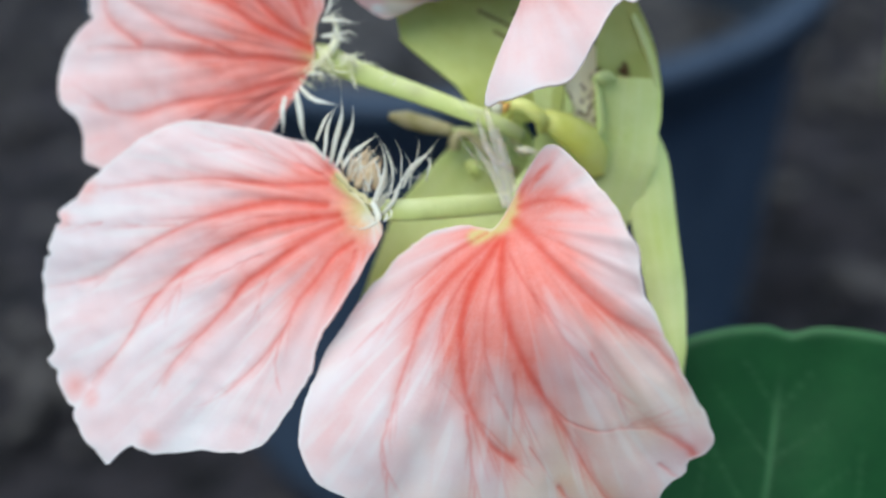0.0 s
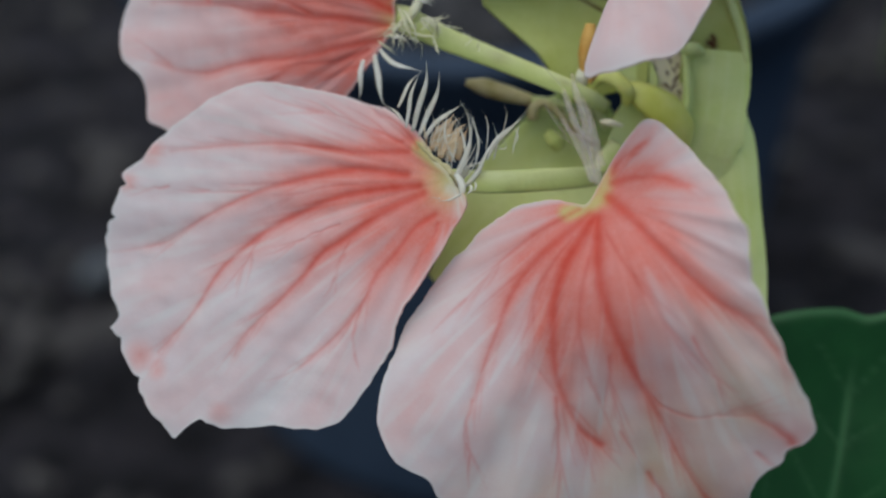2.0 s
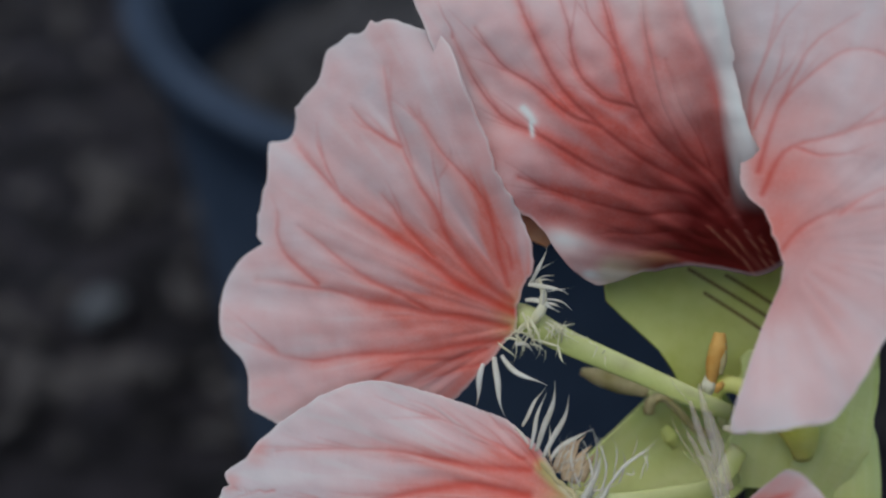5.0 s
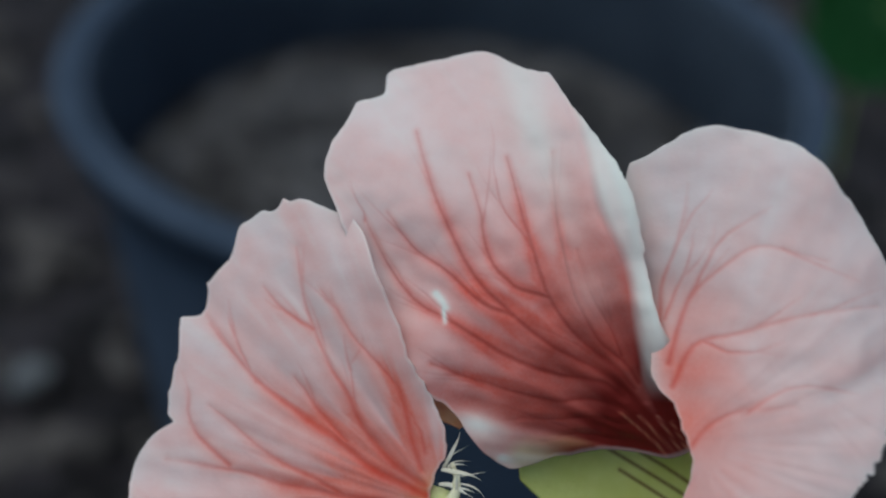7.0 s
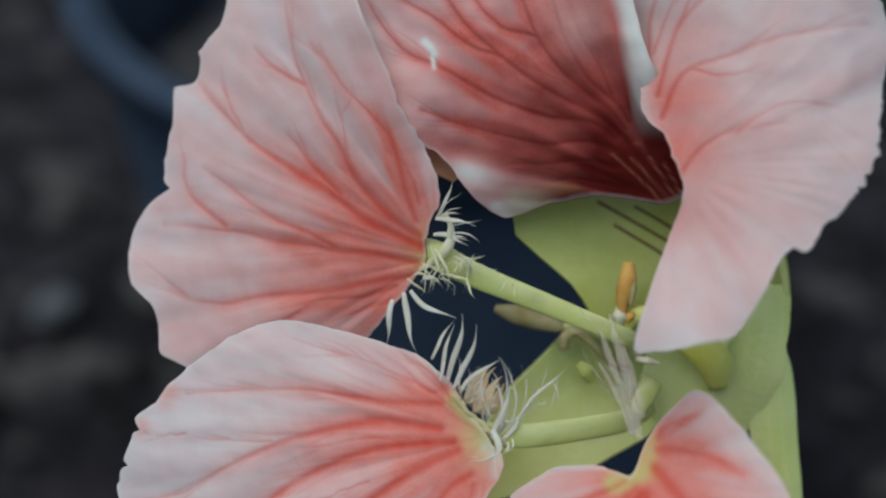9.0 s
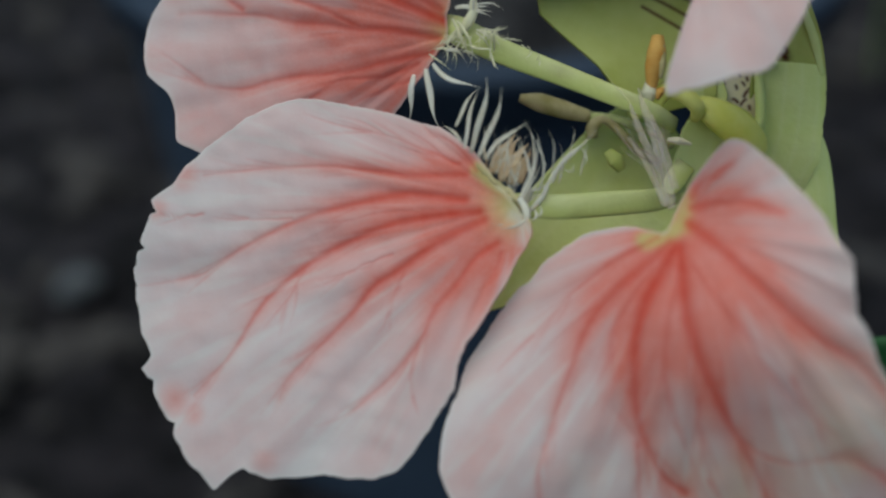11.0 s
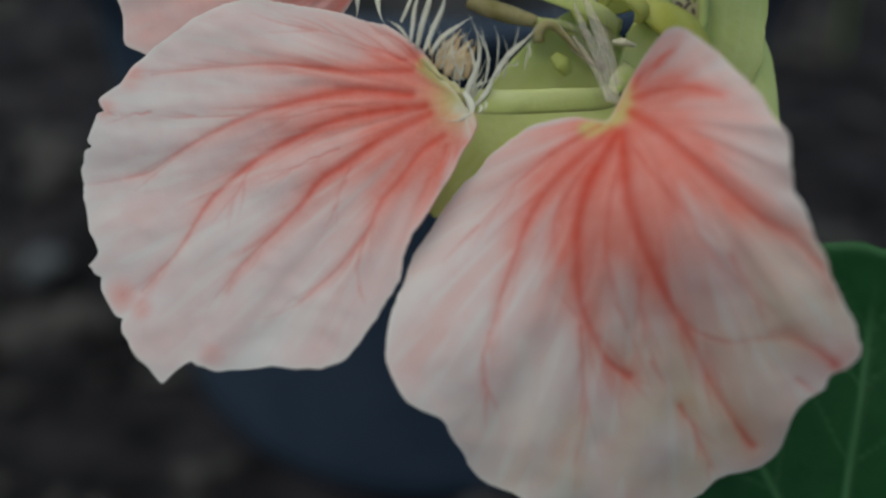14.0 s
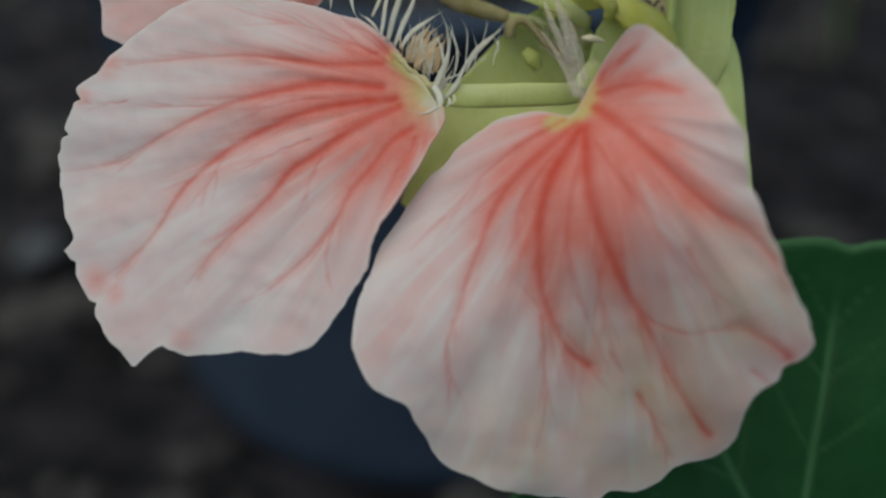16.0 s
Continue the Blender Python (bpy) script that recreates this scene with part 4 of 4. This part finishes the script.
# the fringed membrane that stands up from the broad petal's base, split towards its tip
for k, (points, widths) in enumerate((
    ([(1.14, -0.24, -0.06), (1.12, -0.08, -0.1), (1.09, 0.08, -0.15), (1.05, 0.24, -0.2), (1.015, 0.38, -0.25), (0.995, 0.50, -0.3)], [0.025, 0.024, 0.022, 0.02, 0.016, 0.005]),
    ([(1.12, -0.22, -0.08), (1.08, -0.06, -0.13), (1.03, 0.10, -0.17), (0.975, 0.26, -0.22), (0.935, 0.40, -0.27)], [0.018, 0.018, 0.02, 0.017, 0.005]),
    ([(1.10, -0.22, -0.1), (1.05, -0.06, -0.15), (0.99, 0.08, -0.2), (0.92, 0.20, -0.24)], [0.012, 0.013, 0.012, 0.004]),
    ([(1.17, -0.12, -0.1), (1.14, 0.04, -0.14), (1.10, 0.20, -0.2), (1.06, 0.34, -0.26)], [0.016, 0.018, 0.015, 0.004]),
)):
    sepal(points, widths, 0.3, MAT_FRINGE_PINK, "pale pink split membrane", 40 + k, name="fringe_membrane", across=13, along=60, owner=petal_b, wave=0.03, ragged=0.35)
for row in (
    (0.95, 0.06, 0.87, 0.16, 0.77, 0.36, 0.022), (0.96, 0.14, 0.90, 0.22, 0.85, 0.29, 0.018), (0.92, 0.38, 0.84, 0.47, 0.75, 0.60, 0.014), (1.0, 0.0, 0.92, 0.08, 0.83, 0.14, 0.014),
    (1.09, 0.05, 1.11, 0.14, 1.09, 0.22, 0.02), (1.06, 0.12, 1.10, 0.22, 1.12, 0.27, 0.014),
):
    strand(petal_b, row, -0.12, -0.14, MAT_FRINGE_PINK, lift=0.03)
# the folded foot of the upper petal, seen in the gap beside the side petal
sepal([(-0.36, 2.02, -0.36), (-0.24, 1.75, -0.36), (-0.12, 1.52, -0.36), (0.04, 1.34, -0.38)], [0.04, 0.13, 0.13, 0.03], 0.2, MAT_FOLD, "peach folded foot of the upper petal", 21, name="petal_foot", across=21, along=60)
# the hollow of the calyx behind the petals
FRECKLES = [(1.745, 0.705, 1.765, 0.70, 0.022), (1.66, 0.66, 1.69, 0.61, 0.008), (1.64, 0.465, 1.67, 0.445, 0.010), (1.69, 0.43, 1.72, 0.46, 0.009), (1.71, 0.48, 1.73, 0.51, 0.011), (1.74, 0.525, 1.755, 0.505, 0.010), (1.66, 0.55, 1.665, 0.53, 0.009), (1.62, 0.43, 1.625, 0.42, 0.009), (1.70, 0.57, 1.715, 0.55, 0.008), (1.73, 0.60, 1.735, 0.58, 0.009), (1.68, 0.38, 1.69, 0.37, 0.008), (1.74, 0.42, 1.745, 0.40, 0.009), (1.55, 0.62, 1.585, 0.56, 0.007)]
sepal([(1.74, 0.95, -0.68), (1.69, 0.78, -0.66), (1.64, 0.60, -0.64), (1.61, 0.42, -0.64), (1.61, 0.26, -0.68)], [0.04, 0.16, 0.23, 0.22, 0.08], 0.1, MAT_CREAM, "pinkish cream calyx cup freckled with maroon", 5, FRECKLES, "calyx_cup")
sepal([(1.34, 0.66, -0.60), (1.42, 0.58, -0.60), (1.46, 0.46, -0.60), (1.46, 0.34, -0.60)], [0.04, 0.13, 0.14, 0.06], 0.2, MAT_SEPAL, "whitish green lobe inside the calyx", 25, name="calyx_lobe", across=31, along=60)
sepal([(2.03, 1.12, -0.56), (2.10, 0.94, -0.56), (2.155, 0.77, -0.56), (2.185, 0.60, -0.56)], [0.012, 0.022, 0.024, 0.012], -0.4, MAT_SEPAL, "bright thin margin", 28, name="sepal_margin", across=9, along=60, wave=0.01)
sepal([(1.62, 0.45, -0.66), (1.57, 0.22, -0.65), (1.52, -0.02, -0.67), (1.50, -0.24, -0.72)], [0.16, 0.26, 0.27, 0.14], 0.1, MAT_SEPAL, "yellow-green hollow of the calyx", 29, name="calyx_base", across=41, along=60)
# the rolled pale margin and the knob on the folded side sepal
sepal([(1.76, 0.66, -0.50), (1.775, 0.48, -0.47), (1.77, 0.31, -0.46), (1.71, 0.20, -0.46), (1.62, 0.12, -0.48)], [0.012, 0.025, 0.028, 0.028, 0.01], -0.8, MAT_SEPAL, "pale rolled margin", 26, name="sepal_margin", across=13, along=60, wave=0.01, ragged=0.2)
sepal([(1.73, 0.665, -0.50), (1.78, 0.675, -0.46), (1.84, 0.67, -0.46), (1.89, 0.65, -0.50)], [0.012, 0.045, 0.045, 0.012], -0.7, MAT_SEPAL, "pale green knob on the margin", 27, name="sepal_knob", across=21, along=30, wave=0.01)


def tube_part(name, points, radii, material, label="", flat=0.9):
    line = spline(points, 20) * CM
    r = np.interp(np.linspace(0, 1, 20), np.linspace(0, 1, len(radii)), radii) * CM
    verts, faces = sweep(line, r, r * flat, 10)
    n = len(verts)
    return part(name, mesh_of(name, verts, faces, material, {"vein": np.zeros(n), "dark": np.zeros(n)}), flower, label)


tube_part("anther", [(1.08, 0.50, -0.36), (1.09, 0.62, -0.34), (1.11, 0.72, -0.33), (1.12, 0.82, -0.34)], [0.03, 0.052, 0.06, 0.036], MAT_ANTHER, "orange anther")
tube_part("anther", [(1.13, 0.56, -0.32), (1.14, 0.65, -0.305), (1.145, 0.76, -0.31)], [0.012, 0.024, 0.012], MAT_STAMEN, "brown furrowed side of the anther")
tube_part("anther", [(1.06, 0.40, -0.40), (1.07, 0.48, -0.37), (1.08, 0.56, -0.37)], [0.02, 0.05, 0.03], MAT_FRINGE_CREAM, "cream lower lobe of the anther")
tube_part("stamen", [(0.30, 0.50, -0.71), (0.42, 0.47, -0.70), (0.58, 0.42, -0.70), (0.74, 0.38, -0.72)], [0.025, 0.062, 0.06, 0.04], MAT_STAMEN, "greenish unopened anther")
tube_part("filament", [(0.74, 0.38, -0.72), (0.9, 0.36, -0.74), (1.1, 0.3, -0.76), (1.3, 0.2, -0.8)], [0.03, 0.03, 0.03, 0.03], MAT_CLAW)
tube_part("filament", [(0.76, 0.24, -0.70), (0.76, 0.31, -0.68), (0.83, 0.35, -0.68), (0.93, 0.28, -0.70), (1.05, 0.16, -0.74), (1.2, 0.08, -0.8)], [0.035, 0.04, 0.028, 0.026, 0.028, 0.03], MAT_STAMEN, "curled spent stamen")
tube_part("filament", [(1.10, 0.40, -0.38), (1.16, 0.30, -0.45), (1.24, 0.18, -0.62)], [0.03, 0.03, 0.03], MAT_CLAW)
tube_part("nectary", [(1.16, 0.34, -0.44), (1.12, 0.42, -0.41), (1.17, 0.49, -0.39), (1.25, 0.485, -0.38), (1.32, 0.44, -0.38), (1.37, 0.38, -0.40), (1.36, 0.32, -0.46)], [0.03, 0.05, 0.055, 0.055, 0.055, 0.05, 0.03], MAT_NECTARY, "glossy olive-yellow loop", 0.8)
tube_part("nectary", [(1.33, 0.44, -0.48), (1.42, 0.40, -0.46), (1.52, 0.34, -0.45), (1.63, 0.26, -0.46), (1.71, 0.15, -0.49), (1.74, 0.0, -0.55)], [0.03, 0.075, 0.105, 0.125, 0.12, 0.06], MAT_NECTARY, "smooth olive-yellow lobe", 0.6)
tube_part("anther", [(1.115, 0.44, -0.36), (1.13, 0.48, -0.35), (1.16, 0.50, -0.36)], [0.012, 0.028, 0.014], MAT_ANTHER, "orange dusted edge")
tube_part("nectary", [(0.85, 0.15, -0.66), (0.90, 0.09, -0.65), (0.94, 0.03, -0.67)], [0.03, 0.055, 0.03], MAT_SEPAL_OLIVE, "small olive-green lobe", 0.4)
# pistil whose pale body stands in for a wet white highlight
tube_part("pistil", [(1.20, 0.20, -0.48), (1.26, 0.19, -0.44), (1.34, 0.17, -0.46)], [0.016, 0.026, 0.010], MAT_CREAM, "pale pistil standing in for a wet highlight")
# the stalk that carries the bloom, down to the soil
tube_part("stalk", [(1.55, 0.3, -1.0), (1.7, -0.6, -1.35), (1.75, -1.8, -1.8), (1.7, -3.4, -2.6), (1.6, -6.2, -6.6), (1.55, -9.6, -10.4), (1.5, -11.6, -10.6)], [0.12, 0.11, 0.10, 0.11, 0.12, 0.13], MAT_STALK, "smooth green flower stalk")


# ---- the leaves ----
def round_leaf(label, at, size, seed, stalk, shift=0.0):
    leaf = thing("nasturtium_leaf", label, "leaf", at, "nasturtium leaves")
    rng = np.random.default_rng(seed)
    rings, sectors = 70, 260
    ang = np.arange(sectors) * 2 * math.pi / sectors
    spokes = [radians(79.5) + i * 2 * math.pi / 9 + (rng.normal(0, 0.07) if i else 0.0) for i in range(9)]
    rim = size * (1 + 0.025 * np.array([noise.noise(Vector((math.cos(t) * 2, math.sin(t) * 2, seed))) for t in ang]))
    rim = rim - size + shift * np.cos(ang) + np.sqrt(size ** 2 - (shift * np.sin(ang)) ** 2)
    for sp in spokes:
        off = (ang - sp + math.pi) % (2 * math.pi) - math.pi
        rim = rim - 0.022 * size * np.exp(-((off / 0.05) ** 2))
    s = np.arange(rings + 1) / rings
    x, y = ((s[:, None] * rim * f(ang)).ravel() for f in (np.cos, np.sin))
    lines = []
    for sp in spokes:
        e = 0.98 * float(np.interp(sp % (2 * math.pi), ang, rim)) * np.array([math.cos(sp), math.sin(sp)])
        p = bezier((0, 0), e * 0.5 + rng.normal(0, 0.03, 2), e, 14)
        lines.append((p, np.linspace(0.028, 0.012, 13), 0.9))
        for q in (5, 8, 10):
            for side in (-1, 1):
                a = sp + side * rng.uniform(0.5, 0.8)
                t = p[q] + rng.uniform(0.3, 0.5) * size * (1 - q / 14) * 1.3 * np.array([math.cos(a), math.sin(a)])
                lines.append((bezier(p[q], (p[q] + t) / 2, t, 6), [0.010] * 5, 0.35))
    vein = near_lines(x, y, lines, 0.6)
    vein = np.maximum(vein, 0.8 * np.clip((np.repeat(s, sectors) - 0.972) / 0.02, 0, 1))
    r = np.hypot(x, y) / size
    z = 0.14 * r ** 2 + 0.10 * soft_noise(x, y, 1.0, seed) * r - 0.02 * vein
    faces = [(i * sectors + j, (i + 1) * sectors + j, (i + 1) * sectors + (j + 1) % sectors, i * sectors + (j + 1) % sectors) for i in range(rings) for j in range(sectors)]
    b = part("blade", mesh_of("blade", np.column_stack([x, y, z]) * CM, faces, MAT_LEAF, {"vein": vein, "dark": np.zeros(len(x))}), leaf, "round green blade with pale veins")
    mod = b.modifiers.new("thickness", "SOLIDIFY")
    mod.thickness, mod.offset = 0.03 * CM, -1
    line = spline(stalk, 30) * CM
    verts, tube = sweep(line, 0.09 * CM, 0.09 * CM, 10)
    part("leaf_stalk", mesh_of("leaf_stalk", verts, tube, MAT_STALK, {"vein": np.zeros(len(verts)), "dark": np.zeros(len(verts))}), leaf)
    return leaf


round_leaf("round deep green leaf with pale radiating veins", FLOWER_AT @ pose(0.0273, -0.0350, -0.0110, -4, 0, 0), 2.44, 4, [(0, 0, 0), (-0.1, -0.3, -0.8), (-0.4, -2.5, -3.8), (-0.6, -5.6, -7.4), (-0.8, -8.6, -9.4)], 0.37)
round_leaf("small round green leaf over dark soil", pose(0.122, 0.245, 0.044, 78, 8, 0), 2.2, 9, [(0, 0, 0), (0.1, -0.3, -0.8), (1.2, -2.4, -3.4), (2.2, -6.8, -4.6)])


# ---- the pot ----
POT = (0.0042, 0.1539)
RIM_Z, RIM_R = 0.1048, 0.0687  # above the soil it stands on


def lathe(profile, sectors=96, closed=True):
    n = len(profile)
    ang = np.arange(sectors) * 2 * math.pi / sectors
    verts = [(r * math.cos(a), r * math.sin(a), z) for r, z in profile for a in ang]
    last = n if closed else n - 1
    faces = [(i * sectors + j, i * sectors + (j + 1) % sectors, ((i + 1) % n) * sectors + (j + 1) % sectors, ((i + 1) % n) * sectors + j) for i in range(last) for j in range(sectors)]
    return verts, faces


# same plastic as the pot; the light inside it is put into this tone
MAT_POT_INSIDE = soil_material("pot_inside_light_tone", (0.036, 0.052, 0.078), (0.050, 0.070, 0.100), (0.07, 0.085, 0.10))
pot = thing("flower_pot", "dark blue-grey round plastic flower pot, soil inside", "pot", pose(POT[0], POT[1], GROUND_Z))
R, Z = RIM_R, RIM_Z
body = [(R * 0.78, 0.0), (R * 0.80, 0.001), (R * 0.815, 0.003), (R * 0.80, 0.006), (R * 0.94, Z - 0.0015), (R * 0.935, Z), (R * 0.92, Z), (R * 0.915, Z - 0.0015), (R * 0.78, 0.003), (0.0002, 0.003), (0.0002, 0.0)]
# added sleeve over the inner wall that carries the light-matched tone
toned_inner_wall = [(R * 0.914, Z - 0.0015), (R * 0.914, Z - 0.004), (R * 0.79, 0.012), (R * 0.78, 0.012), (R * 0.906, Z - 0.004), (R * 0.906, Z - 0.0015)]
part("pot_wall", mesh_of("pot_wall", *lathe(body), MAT_POT), pot)
rim = [(R * 0.93, Z - 0.0095), (R * 0.962, Z - 0.0095), (R * 0.97, Z - 0.0088), (R * 0.988, Z - 0.0030), (R * 0.999, Z - 0.0022), (R * 1.002, Z - 0.0010), (R * 0.994, Z + 0.0002), (R * 0.978, Z + 0.0006), (R * 0.955, Z + 0.0002), (R * 0.936, Z - 0.0012), (R * 0.927, Z - 0.004)]
part("toned_inner_wall", mesh_of("toned_inner_wall", *lathe(toned_inner_wall), MAT_POT_INSIDE), pot, "inside of the pot, its tone set to the light there")
part("pot_rim", mesh_of("pot_rim", *lathe(rim), MAT_POT), pot, "rolled plastic rim")

# soil inside the pot: a lumpy disc
rings, sectors = 40, 110
sv, sf = [], []
for i in range(rings + 1):
    for j in range(sectors):
        r, a = R * 0.865 * i / rings, 2 * math.pi * j / sectors
        x, y = r * math.cos(a), r * math.sin(a)
        q = Vector((x, y, 0))
        h = 0.012 * noise.noise(q * 55) + 0.005 * noise.noise(q * 260) + 0.0012 * noise.noise(q * 700)
        sv.append((x, y, Z - 0.028 + h * min(1, (rings - i) / 4)))
for i in range(rings):
    for j in range(sectors):
        sf.append((i * sectors + j, (i + 1) * sectors + j, (i + 1) * sectors + (j + 1) % sectors, i * sectors + (j + 1) % sectors))
soil = part("potting_soil", mesh_of("potting_soil", sv, sf, MAT_POTTING), None)
soil.matrix_basis = pose(POT[0], POT[1], GROUND_Z)
tagged(soil, "dry grey-brown crumbly potting soil in the pot", "soil", kind="stuff")

# ---- the ground: one sheet out to the horizon, finer near the bloom ----
gv, gf = [], []
radii = [0.0] + [0.004 * 1.045 ** i for i in range(270)]
sectors = 150
for r in radii:
    for j in range(sectors):
        a = 2 * math.pi * j / sectors
        x, y = r * math.cos(a), 0.12 + r * math.sin(a)
        q = Vector((x, y, 0))
        lumpy = 0.006 * noise.noise(q * 45) + 0.003 * noise.noise(q * 150) + 0.0015 * noise.noise(q * 420)
        flat = min(1.0, max(0.0, (math.hypot(x - POT[0], y - POT[1]) - 0.058) / 0.02))
        gv.append((x, y, lumpy * flat * (1 if r < 3 else 0) - 0.0008))
for i in range(len(radii) - 1):
    for j in range(sectors):
        gf.append((i * sectors + j, (i + 1) * sectors + j, (i + 1) * sectors + (j + 1) % sectors, i * sectors + (j + 1) % sectors))
ground = part("ground", mesh_of("ground", gv, gf, MAT_SOIL), None, at=pose(0, 0, GROUND_Z))
tagged(ground, "dark damp garden soil with bits of mulch", "ground", kind="structure")

# loose crumbs and chips of mulch on the soil
rng = random.Random(12)
cv, cf = [], []
for i in range(1500):
    x, y = rng.uniform(-0.30, 0.30), rng.uniform(-0.06, 0.46)
    if math.hypot(x - POT[0], y - POT[1]) < 0.060:
        continue
    size = rng.uniform(0.001, 0.004) * (2.4 if rng.random() < 0.09 else 1.0)
    v, f = lump(i, size, (rng.uniform(0.8, 2.2), rng.uniform(0.6, 1.2), rng.uniform(0.35, 0.7)), 0.6, 6, 9)
    turn = pose(x, y, GROUND_Z + 0.0015, rng.uniform(-15, 15), rng.uniform(-15, 15), rng.uniform(0, 360))
    o = len(cv)
    cv += [tuple(turn @ Vector(p)) for p in v]
    cf += [tuple(o + k for k in face) for face in f]
tagged(part("mulch", mesh_of("mulch", cv, cf, MAT_CHIP)), "dark crumbs and chips of bark mulch", "mulch", kind="stuff")


def pebble(x, y, size, seed, label):
    v, f = lump(seed, size, (1.2, 0.9, 0.7), 0.35, 10, 16)
    ob = part("pebble", mesh_of("pebble", v, f, MAT_STONE), None)
    ob.matrix_basis = pose(x, y, GROUND_Z + size * 0.45, 0, 0, seed * 40)
    return tagged(ob, label, "pebble", "pebbles on the soil")


pebble(-0.0905, 0.175, 0.0048, 1, "small pale grey pebble on dark soil")
